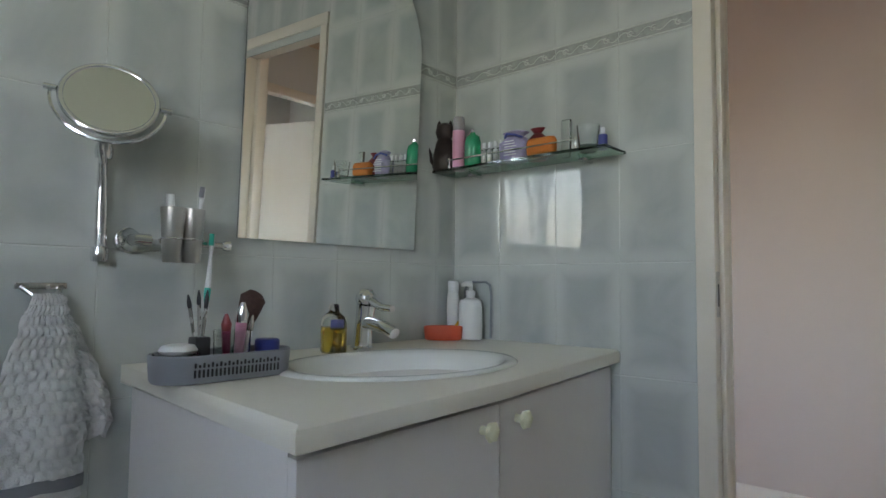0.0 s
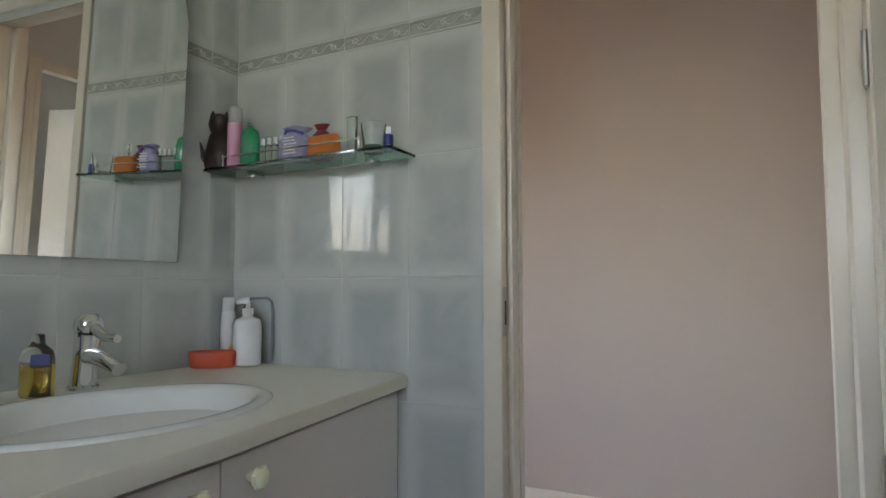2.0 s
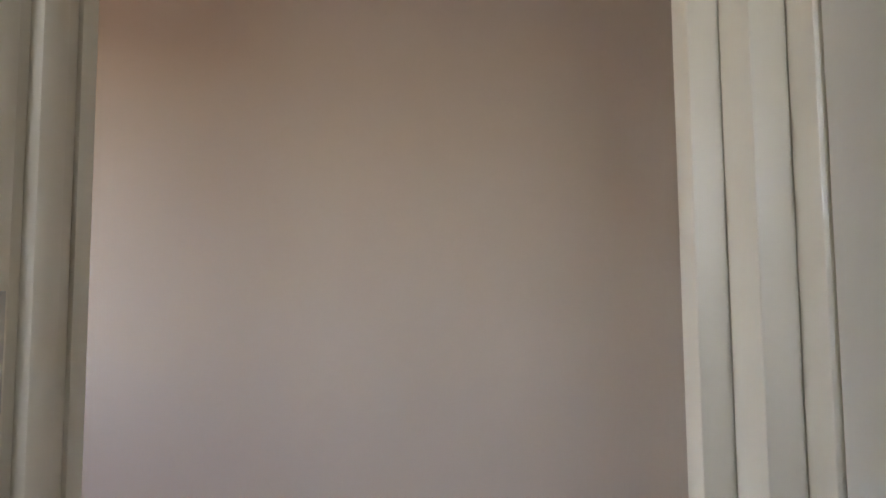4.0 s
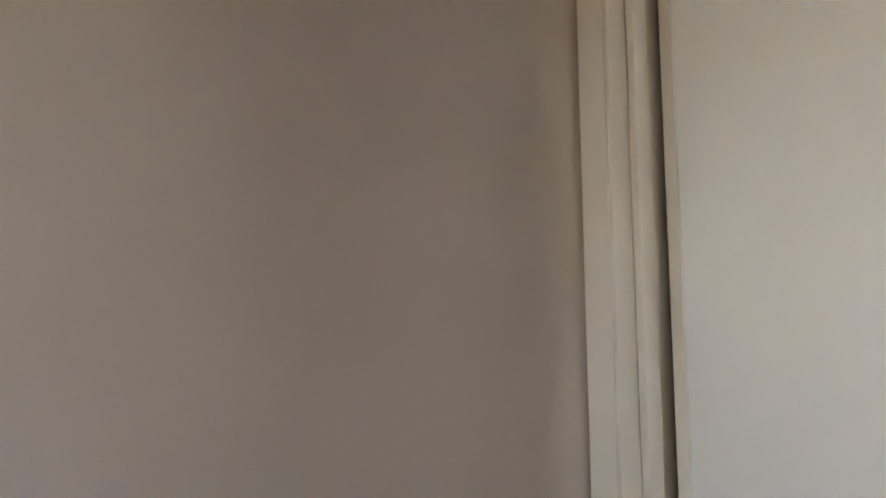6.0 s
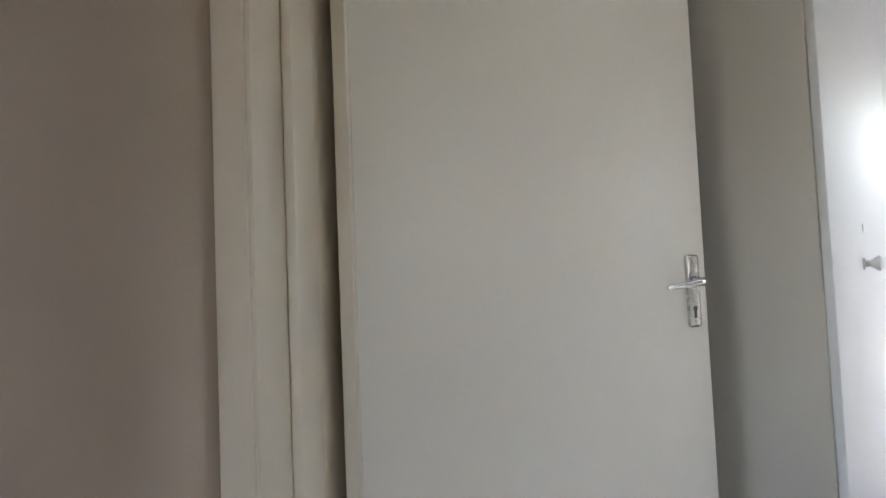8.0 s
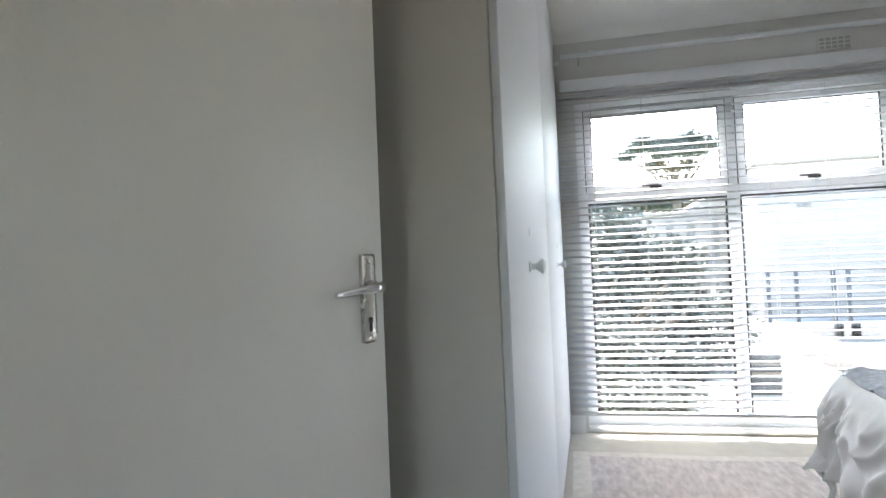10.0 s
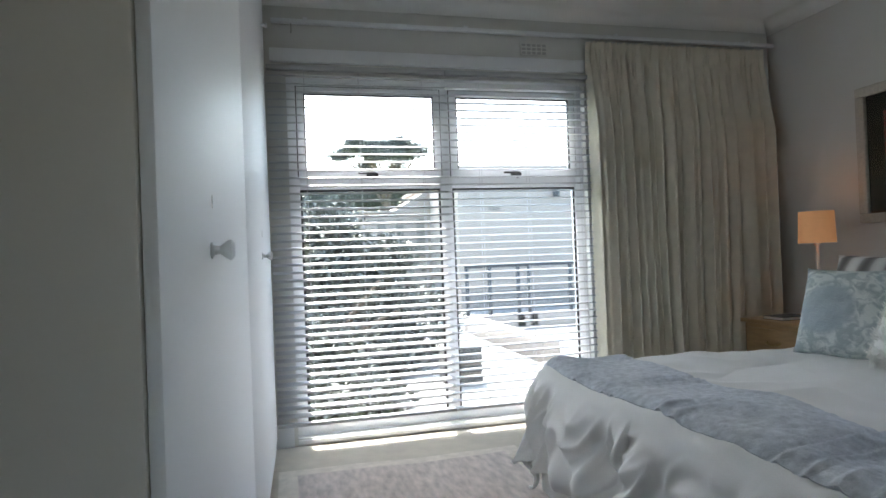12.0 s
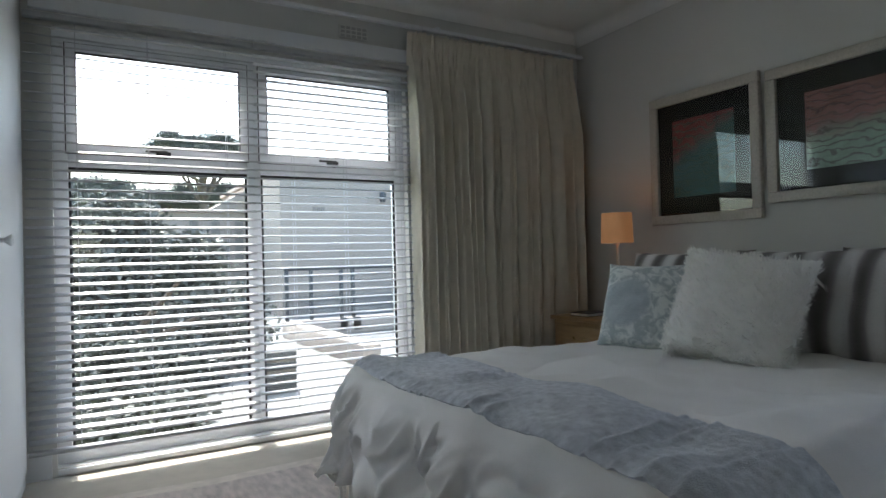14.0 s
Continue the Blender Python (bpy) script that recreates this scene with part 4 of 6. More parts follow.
def cushion(name, at, size, m, material, label, puff=0.5, seed=0, fur=False):
    """A stuffed square cushion, size (w, h, t), standing upright and then turned by m."""
    w, h, t = size
    root = thing(name, at, label, "cushion")
    bm = bmesh.new()
    n = 22
    def pt(i, j, s):
        u, v = 2 * i / n - 1, 2 * j / n - 1
        e = (1 - abs(u) ** 2.6) * (1 - abs(v) ** 2.6)
        pinch = 1 - 0.07 * (1 - abs(v) ** 2) * abs(u) ** 3
        pinchv = 1 - 0.07 * (1 - abs(u) ** 2) * abs(v) ** 3
        return Vector((u * w / 2 * pinch, s * (t / 2 * max(0, e) ** 0.5 + soft_noise((u * 2, v * 2, seed + s), 1.7, 0.012) * e), (v * pinchv + 1) * h / 2))
    sides = {}
    for s in (-1, 1):
        for i in range(n + 1):
            for j in range(n + 1):
                edge = i in (0, n) or j in (0, n)
                key = (i, j, 0 if edge else s)
                if key not in sides:
                    sides[key] = bm.verts.new(Vector(at) + m @ pt(i, j, s))
    for s in (-1, 1):
        for i in range(n):
            for j in range(n):
                q = [sides[(a, b, 0 if (a in (0, n) or b in (0, n)) else s)] for a, b in ((i, j), (i + 1, j), (i + 1, j + 1), (i, j + 1))]
                bm.faces.new(q if s < 0 else q[::-1])
    if fur:
        bmesh.ops.recalc_face_normals(bm, faces=bm.faces)
        bm.normal_update()
        base = [(f.calc_center_median(), f.normal.copy(), f.calc_area()) for f in bm.faces]
        part("cover", bm, material, root, angle=180)
        verts, faces = [], []
        rnd = random.Random(7 + seed)
        for c, nrm, a in base:
            if nrm.length < 0.5:
                continue
            for _ in range(2):
                root_at = c + Vector((rnd.uniform(-1, 1), rnd.uniform(-1, 1), rnd.uniform(-1, 1))) * 0.012
                d = (nrm * 0.75 + Vector((rnd.uniform(-0.6, 0.6), rnd.uniform(-0.3, 0.3), rnd.uniform(-0.9, 0.15)))).normalized()
                end = root_at + d * rnd.uniform(0.055, 0.115) + Vector((0, 0, -0.02))
                for _ in range(max(6, int(a * 26000 * fur))):
                    p = root_at + Vector((rnd.uniform(-1, 1), rnd.uniform(-1, 1), rnd.uniform(-1, 1))) * 0.014
                    e = end + Vector((rnd.uniform(-1, 1), rnd.uniform(-1, 1), rnd.uniform(-1, 1))) * 0.009
                    q = p.lerp(e, 0.5) + nrm * 0.010
                    side = (e - p).cross(Vector((rnd.uniform(-1, 1), rnd.uniform(-1, 1), rnd.uniform(-1, 1)))).normalized() * 0.0014
                    k = len(verts)
                    verts += [p - side, p + side, q + side * 0.8, q - side * 0.8, e]
                    faces += [(k, k + 1, k + 2, k + 3), (k + 3, k + 2, k + 4)]
        me = bpy.data.meshes.new("fur")
        me.from_pydata(verts, [], faces)
        me.materials.append(material)
        hair = new("fur", me)
        hair.parent = root
        hair.matrix_parent_inverse = Matrix.Translation(-root.location)
        tagged(hair, "long shaggy white strands", kind="stuff")
    else:
        part("cover", bm, material, root, angle=180)
    return root

def lean(yaw, back):
    return (Matrix.Rotation(radians(yaw), 4, "Z") @ Matrix.Rotation(radians(back), 4, "X")).to_3x3()

ZB = BTOP - 0.03
for i, x in enumerate((4.74, 3.96)):
    cushion("bed_pillow", (x, -2.10, ZB), (0.70, 0.44, 0.20), lean(random.uniform(-3, 3), 14), M_LINEN, "white cotton pillow standing against the headboard", seed=20 + i)
for i, x in enumerate((4.80, 4.22, 3.76)):
    cushion("striped_pillow", (x, -1.70 + 0.02 * i, ZB), (0.66, 0.46, 0.22), lean(random.uniform(-4, 4), 16), M_STRIPE, "large grey and white striped faux-fur pillow leaning on the white pillows", seed=i)
cushion("printed_cushion", (4.76, -1.40, ZB), (0.43, 0.42, 0.16), lean(16, 22), M_BLUECUSH, "blue-grey printed cotton cushion", seed=5)
cushion("fur_cushion", (4.31, -1.34, ZB + 0.02), (0.50, 0.45, 0.19), lean(14, 24) @ Matrix.Rotation(radians(-8), 3, "Y"), M_FUR, "white long-haired sheepskin cushion", seed=9, fur=1.0)

# ---- bedroom: bedside table, lamp, pictures ----
def bedside():
    x0, x1, y0, y1, h = 5.45, 5.96, PIC_Y + 0.02, -1.92, 0.58
    root = thing("bedside_table", ((x0 + x1) / 2, (y0 + y1) / 2, 0), "honey-coloured carved wooden bedside table with a drawer", "bedside table")
    part("top", slab(x0 - 0.02, x1 + 0.02, y0, y1 + 0.02, h - 0.025, h, 0.008, 3), M_OAK, root)
    part("body", slab(x0, x1, y0 + 0.01, y1 - 0.003, 0.30, h - 0.026, 0.004), M_OAK, root)
    d = part("drawer", slab(x0 + 0.03, x1 - 0.03, y1 - 0.002, y1 + 0.014, 0.36, h - 0.05, 0.006, 3), M_OAK, root)
    part("drawer_pull", rod([(5.655, y1 + 0.014, 0.455), (5.66, y1 + 0.03, 0.445), (5.705, y1 + 0.034, 0.437), (5.75, y1 + 0.03, 0.445), (5.755, y1 + 0.014, 0.455)], 0.005, 8), M_BRASS, d, "brass drop handle")
    for x in (x0 + 0.03, x1 - 0.03):
        for y in (y0 + 0.04, y1 - 0.03):
            part("leg", turned([(0.014, 0), (0.02, 0.08), (0.016, 0.16), (0.026, 0.28), (0.026, 0.31)], (x, y, 0), 14), M_OAK, root)
bedside()
book = thing("book", (5.78, -2.07, 0.58), "closed dark paperback lying on the bedside table", "book")
part("pages", slab(5.705, 5.855, -2.17, -1.975, 0.583, 0.598), M_LINEN, book)
for z in (0.580, 0.5985):
    part("cover", slab(5.70, 5.86, -2.175, -1.97, z, z + 0.0025, 0.001, 1), M_BLACK, book)

LX, LY = 5.575, -2.12
lamp = thing("table_lamp", (LX, LY, 0.58), "lit bedside lamp with a small glowing parchment shade", "lamp")
part("base", turned([(0.055, 0), (0.055, 0.012), (0.03, 0.022), (0.012, 0.04)], (LX, LY, 0.58), 28), M_SATIN, lamp)
part("stem", turned([(0.010, 0.03), (0.012, 0.10), (0.018, 0.16), (0.010, 0.22), (0.009, 0.44), (0.016, 0.455), (0.016, 0.50)], (LX, LY, 0.58), 18), M_TRIM, lamp, "cream slender stem")
bm = bmesh.new()
for r0, r1, z0, z1 in ((0.098, 0.092, 1.04, 1.225),):
    n = 40
    rings = [[bm.verts.new((LX + r * math.cos(2 * math.pi * i / n), LY + r * math.sin(2 * math.pi * i / n), z)) for i in range(n)] for r, z in ((r0, z0), (r1, z1), (r1 - 0.003, z1), (r0 - 0.003, z0))]
    for a, b in zip(rings, rings[1:] + rings[:1]):
        for i in range(n):
            bm.faces.new((a[i], a[(i + 1) % n], b[(i + 1) % n], b[i]))
part("shade", bm, M_SHADE, lamp, "glowing parchment shade")
part("bulb", turned([(0.012, 0), (0.026, 0.02), (0.030, 0.045), (0.022, 0.07), (0.004, 0.082)], (LX, LY, 1.08), 18), mat("lit_bulb", (1, 0.8, 0.5), 0.5, bump=0, emit=((1.0, 0.55, 0.22), 0.5)), lamp)
bulb_data = bpy.data.lights.new("bedside_bulb_light", "POINT")
bulb_data.energy, bulb_data.color, bulb_data.shadow_soft_size = 0.04, (1.0, 0.55, 0.24), 0.03
bulb = new("bedside_bulb_light", bulb_data)
bulb.location = (LX, LY, 1.19)

def picture(x0, x1, z0, z1, art, mx, mz0, mz1, label):
    root = thing("framed_picture", ((x0 + x1) / 2, PIC_Y, z0), label, "picture", "pictures over the bed")
    yb = PIC_Y + 0.004
    w = 0.055
    for n_, b in (("frame_rail", (x0, x1, z1 - w, z1)), ("frame_rail", (x0, x1, z0, z0 + w)), ("frame_stile", (x0, x0 + w, z0 + w, z1 - w)), ("frame_stile", (x1 - w, x1, z0 + w, z1 - w))):
        part(n_, slab(b[0], b[1], yb, yb + 0.032, b[2], b[3], 0.006, 3), M_FRAMEPIC, root)
    part("backing", slab(x0 + 0.01, x1 - 0.01, PIC_Y + 0.001, yb + 0.008, z0 + 0.01, z1 - 0.01), M_MOUNT, root)
    part("artwork", slab(x0 + w + mx, x1 - w - mx, yb + 0.0085, yb + 0.0105, z0 + w + mz0, z1 - w - mz1), art, root, "swirling abstract print")
    p = part("glazing", slab(x0 + w + 0.001, x1 - w - 0.001, yb + 0.016, yb + 0.018, z0 + w + 0.001, z1 - w - 0.001), M_PICGLASS, root)
    p.visible_shadow = False
picture(4.780, 5.514, 1.143, 1.929, M_ART1, 0.105, 0.105, 0.105, "black-mounted abstract print in teal and red, silvered frame")
picture(3.84, 4.745, 1.217, 1.912, M_ART2, 0.14, 0.095, 0.105, "black-mounted abstract print in red and green, silvered frame")


# ---- bathroom: vanity ----
CT = 0.878
FRONT = [(0.583, 0.0), (0.641, -0.391), (0.678, -0.642), (0.702, -0.954), (0.716, -1.125)]

def front_x(y):
    for (xa, ya), (xb, yb) in zip(FRONT, FRONT[1:]):
        if y >= yb:
            return xa + (xb - xa) * (ya - y) / (ya - yb)
    return FRONT[-1][0]

def vanity():
    root = thing("vanity_unit", (0.33, -0.55, 0), "white melamine vanity unit with two doors under a cream top", "vanity unit")
    y_end = -1.105
    y_wall = -1.022
    bm = bmesh.new()
    ys = [0.0 - 0.003 + (y_end + 0.003) * i / 10 for i in range(11)]
    outline = [Vector((0.003, ys[0], 0.10))] + [Vector((front_x(y) - 0.045, y, 0.10)) for y in ys] + [Vector((0.003, y_wall, 0.10))]
    extrude_outline(bm, outline, Vector((0, 0, CT - 0.040 - 0.10)))
    part("carcass", bm, M_VANITY, root, "white end panel")
    part("plinth", slab(0.02, 0.50, y_wall + 0.02, -0.01, 0.0, 0.0995), M_VANITY, root)
    for a, b in ((-0.006, -0.640), (-0.644, y_end - 0.0)):
        bm = bmesh.new()
        n = 6
        o = [Vector((front_x(a + (b - a) * i / n) - 0.0445, a + (b - a) * i / n, 0.12)) for i in range(n + 1)]
        o += [Vector((p.x + 0.018, p.y, 0.12)) for p in reversed(o)]
        extrude_outline(bm, o, Vector((0, 0, CT - 0.046 - 0.12)))
        d = part("door", bm, M_VANITY, root)
        ky = -0.575 if a > -0.3 else -0.70
        kx = front_x(ky) - 0.0265
        prof = [(0.008, 0), (0.008, 0.010), (0.011, 0.015), (0.016, 0.019), (0.015, 0.027), (0.008, 0.032)]
        k = bmesh.new()
        R = Matrix.Rotation(radians(90), 4, "Y")
        lathe(k, prof, (kx, ky, 0.795), 20, R)
        for i in range(6):
            an = math.pi * 2 * i / 6
            lathe(k, [(0.004, -0.004), (0.006, 0.0), (0.004, 0.004)], (kx + 0.023, ky + 0.013 * math.cos(an), 0.795 + 0.013 * math.sin(an)), 10, R)
        part("knob", k, mat("cream_plastic", (0.74, 0.72, 0.52), 0.35, vary=0.05) if ky > -0.6 else bpy.data.materials["cream_plastic"], d, "cream flower-shaped knob")
    return root
vanity()

def counter_and_basin():
    cx, cy, rx, ry = 0.385, -0.62, 0.215, 0.290
    top = thing("washstand_worktop", (0.33, -0.55, CT - 0.036), "cream rolled-edge vanity top", "worktop")
    n = 64
    ys = [-0.002 + (-1.128 + 0.002) * i / 14 for i in range(15)]
    outer = [(0.002, ys[0])] + [(front_x(y), y) for y in ys] + [(0.002, -1.045)]
    bm = bmesh.new()

    def ring(pts, z, inset):
        c = Vector((0.33, -0.56))
        return [bm.verts.new((p[0] - (inset if p[0] > 0.01 else 0), min(p[1] + (inset if p[1] < -1.1 else 0), -0.002), z)) for p in pts]
    levels = [(CT - 0.036, 0.012), (CT - 0.032, 0.002), (CT - 0.014, 0.0), (CT - 0.004, 0.004), (CT, 0.014)]
    rings = [ring(outer, z, i) for z, i in levels]
    k = len(outer)
    for a, b in zip(rings, rings[1:]):
        for i in range(k):
            bm.faces.new((a[i], a[(i + 1) % k], b[(i + 1) % k], b[i]))
    hole = [bm.verts.new((cx + (rx - 0.02) * math.cos(2 * math.pi * i / n), cy + (ry - 0.02) * math.sin(2 * math.pi * i / n), CT)) for i in range(n)]
    low = [bm.verts.new((v.co.x, v.co.y, CT - 0.036)) for v in hole]
    for i in range(n):
        bm.faces.new((hole[i], hole[(i + 1) % n], low[(i + 1) % n], low[i]))
    edges = lambda vs: [bm.edges.get((vs[i], vs[(i + 1) % len(vs)])) or bm.edges.new((vs[i], vs[(i + 1) % len(vs)])) for i in range(len(vs))]
    bmesh.ops.triangle_fill(bm, use_beauty=True, edges=edges(rings[-1]) + edges(hole))
    bmesh.ops.triangle_fill(bm, use_beauty=True, edges=edges(rings[0]) + edges(low))
    part("slab", bm, M_COUNTER, top)

    basin = thing("wash_basin", (cx, cy, CT), "white oval ceramic drop-in wash basin", "basin")
    prof = [(1.0, 0.0005), (0.995, 0.003), (0.97, 0.0065), (0.93, 0.007), (0.885, 0.005), (0.85, -0.004), (0.82, -0.03), (0.74, -0.08), (0.55, -0.118), (0.3, -0.13), (0.07, -0.133),
            (0.07, -0.143), (0.32, -0.142), (0.6, -0.130), (0.80, -0.085), (0.86, -0.03), (0.87, -0.002)]
    bm = bmesh.new()
    rings = [[bm.verts.new((cx + rx * s * math.cos(2 * math.pi * i / n), cy + ry * s * math.sin(2 * math.pi * i / n), CT + z)) for i in range(n)] for s, z in prof]
    for a, b in zip(rings, rings[1:]):
        for i in range(n):
            bm.faces.new((a[i], a[(i + 1) % n], b[(i + 1) % n], b[i]))
    part("bowl", bm, M_CERAMIC, basin, angle=60)
    part("waste", turned([(0.018, 0), (0.022, 0.003), (0.012, 0.005), (0.01, 0.002)], (cx, cy, CT - 0.1335), 20), M_CHROME, basin, "chrome waste")
counter_and_basin()

TX, TY = 0.137, -0.523
tap = thing("mixer_tap", (TX, TY, CT + 0.01), "chrome single-lever mixer tap", "tap")
part("base", turned([(0.030, 0), (0.030, 0.006), (0.026, 0.010)], (TX, TY, CT + 0.004), 24), M_CHROME, tap)
d = Vector((0.72, -0.08, 0)).normalized()
def tp(a, h):
    return (TX + d.x * a, TY + d.y * a, CT + 0.01 + h)
part("body", rod([tp(0, 0), tp(0.004, 0.04), tp(0.010, 0.08), tp(0.016, 0.108)], [0.025, 0.023, 0.023, 0.025], 20), M_CHROME, tap)
part("spout", rod([tp(0.008, 0.060), tp(0.05, 0.062), tp(0.09, 0.056), tp(0.124, 0.047), tp(0.134, 0.042)], [0.017, 0.017, 0.016, 0.015, 0.014], 18), M_CHROME, tap)
part("cap", turned([(0.024, 0), (0.0285, 0.010), (0.027, 0.024), (0.018, 0.036), (0.005, 0.040)], tp(0.016, 0.108), 24), M_CHROME, tap)
part("lever", rod([tp(0.018, 0.124), tp(0.05, 0.112), tp(0.085, 0.101), tp(0.124, 0.100)], [0.013, 0.011, 0.010, 0.008], 14), M_CHROME, tap)
part("pop_up_rod", rod([tp(-0.03, 0), tp(-0.03, 0.07)], 0.0025, 8), M_CHROME, tap)

def bottle(name, at, size, profile, body_mat, cap_mat, label, squash=(1, 1), cap=None, n=24):
    """A bottle: profile of (share of half width, share of height) and a separate cap."""
    w, h = size
    root = thing(name, at, label, "bottle")
    part("bottle_body", turned([(r * w / 2, z * h) for r, z in profile], at, n, None, squash), body_mat, root)
    if cap:
        part("cap", turned([(r * w / 2, z * h) for r, z in cap], at, 18), cap_mat, root)
    return root

M_WHITEP = mat("white_plastic", (0.80, 0.81, 0.80), 0.3, vary=0.03, bump=0.0)
M_AMBER = glass_material("amber_soap", (0.90, 0.62, 0.08), 0.05)
M_CLEARP = glass_material("clear_plastic", (0.93, 0.95, 0.93), 0.06)
M_BLUEP = mat("navy_plastic", (0.03, 0.04, 0.22), 0.35, vary=0.1, bump=0.0)
M_REDP = mat("orange_red_plastic", (0.62, 0.10, 0.045), 0.4, vary=0.08, scale=20, bump=0.05)
M_PINKP = mat("pink_plastic", (0.62, 0.30, 0.42), 0.3, vary=0.06, bump=0.0)
M_GREENP = mat("green_translucent_plastic", (0.03, 0.42, 0.19), 0.15, vary=0.12, bump=0.0, trans=0.35)
M_PURPLEP = mat("lilac_foil", (0.30, 0.26, 0.44), 0.3, vary=0.5, scale=60, tint=(0.55, 0.55, 0.65), bump=0.1)
M_WINE = mat("wine_red_wrap", (0.20, 0.03, 0.035), 0.3, vary=0.4, scale=40, bump=0.15)
M_ORANGE = mat("orange_sponge", (0.66, 0.21, 0.04), 0.7, vary=0.12, scale=40, grain=300, bump=0.4)
M_CAT = mat("dark_pierced_iron", (0.035, 0.024, 0.022), 0.45, 0.3, vary=0.5, scale=40, bump=0.2)
M_MAGENTA = mat("dark_magenta_plastic", (0.30, 0.03, 0.10), 0.3, vary=0.1, bump=0.0)
M_BRISTLE = mat("dark_bristle", (0.07, 0.035, 0.03), 0.8, vary=0.4, scale=200, bump=0.3)
M_TRAY = mat("grey_plastic_tray", (0.24, 0.25, 0.27), 0.4, vary=0.06, bump=0.02)
M_TEALP = mat("teal_plastic", (0.05, 0.50, 0.38), 0.35, vary=0.05, bump=0.0)
M_YELLOWP = mat("yellow_rubber", (0.75, 0.48, 0.04), 0.4, vary=0.06, bump=0.0)
M_LABEL = mat("blue_label", (0.10, 0.13, 0.45), 0.4, vary=0.1, bump=0.0)

SX, SY = 0.128, -0.606
soap = bottle("hand_soap_bottle", (SX, SY, CT + 0.001), (0.080, 0.118), [(0.9, 0), (1, 0.03), (1, 0.62), (0.86, 0.74), (0.42, 0.84), (0.38, 0.98), (0.3, 1)], M_CLEARP, M_CLEARP, "clear hand soap bottle with amber liquid, pump missing", (1, 0.62))
part("liquid", turned([(0.034, 0.004), (0.0375, 0.008), (0.0375, 0.060), (0.037, 0.062)], (SX, SY, CT + 0.001), 24, None, (1, 0.62)), M_AMBER, soap, "amber soap filling the lower half")
lm = Matrix.Translation((SX, SY, CT)) @ Matrix.Rotation(radians(45), 4, "Z")
part("label", slab(-0.004, 0.026, -0.0245, -0.0225, 0.058, 0.082, 0.0006, 1, lm), M_LABEL, soap, "blue oval label")

box_at = (0.07, -0.135, CT)
red = thing("soap_box", box_at, "orange-red plastic box beside the basin", "box")
bm = bmesh.new()
lathe(bm, [(0.040, 0.001), (0.044, 0.006), (0.046, 0.040), (0.043, 0.044), (0.040, 0.044), (0.038, 0.012)], box_at, 32, Matrix.Rotation(radians(42), 4, "Z"), (1.3, 0.72))
part("tub", bm, M_REDP, red)
lotion = thing("lotion_bottle", (0.045, -0.060, CT), "white upright lotion bottle with a dark printed label", "bottle")
part("bottle_body", turned([(0.024, 0.001), (0.027, 0.006), (0.029, 0.10), (0.026, 0.135), (0.023, 0.146), (0.021, 0.148)], (0.045, -0.060, CT), 24, Matrix.Rotation(radians(-45), 4, "Z"), (1.25, 0.72)), M_WHITEP, lotion)
part("cap", turned([(0.0235, 0.1485), (0.0235, 0.178), (0.020, 0.182)], (0.045, -0.060, CT), 24, Matrix.Rotation(radians(-45), 4, "Z"), (1.25, 0.72)), M_WHITEP, lotion)
lm = Matrix.Translation((0.045, -0.060, CT)) @ Matrix.Rotation(radians(45), 4, "Z")
for z0, z1, w in ((0.118, 0.124, 0.010), (0.088, 0.108, 0.004), (0.062, 0.066, 0.011), (0.054, 0.057, 0.008)):
    part("print", slab(-w, w, -0.0222, -0.0204, z0, z1, 0, 1, lm), M_LABEL, lotion)
pump = thing("pump_bottle", (0.118, -0.062, CT), "round white pump bottle", "bottle")
part("bottle_body", turned([(0.033, 0.001), (0.037, 0.005), (0.037, 0.110), (0.033, 0.122), (0.014, 0.130), (0.013, 0.136)], (0.118, -0.062, CT), 28), M_WHITEP, pump)
part("pump_collar", turned([(0.015, 0.1365), (0.015, 0.152), (0.006, 0.154), (0.006, 0.170)], (0.118, -0.062, CT), 20), M_WHITEP, pump)
part("spout", rod([(0.118, -0.062, CT + 0.172), (0.112, -0.075, CT + 0.174), (0.104, -0.09, CT + 0.168)], [0.011, 0.008, 0.005], 12), M_WHITEP, pump)
part("tag", rod([(0.083, -0.078, CT + 0.055), (0.078, -0.094, CT + 0.03), (0.080, -0.098, CT + 0.008)], [0.004, 0.006, 0.004], 8), M_YELLOWP, pump, "yellow rubber tag")
rack = thing("wire_stand", (0.12, -0.02, CT), "grey wire stand leaning on the tiles", "stand")
part("loop", rod([(0.055, -0.016, CT + 0.006), (0.055, -0.014, CT + 0.15), (0.065, -0.012, CT + 0.172), (0.085, -0.012, CT + 0.180), (0.140, -0.012, CT + 0.180), (0.155, -0.012, CT + 0.170), (0.162, -0.014, CT + 0.14), (0.162, -0.016, CT + 0.006)], 0.004, 10), M_TRAY, rack)

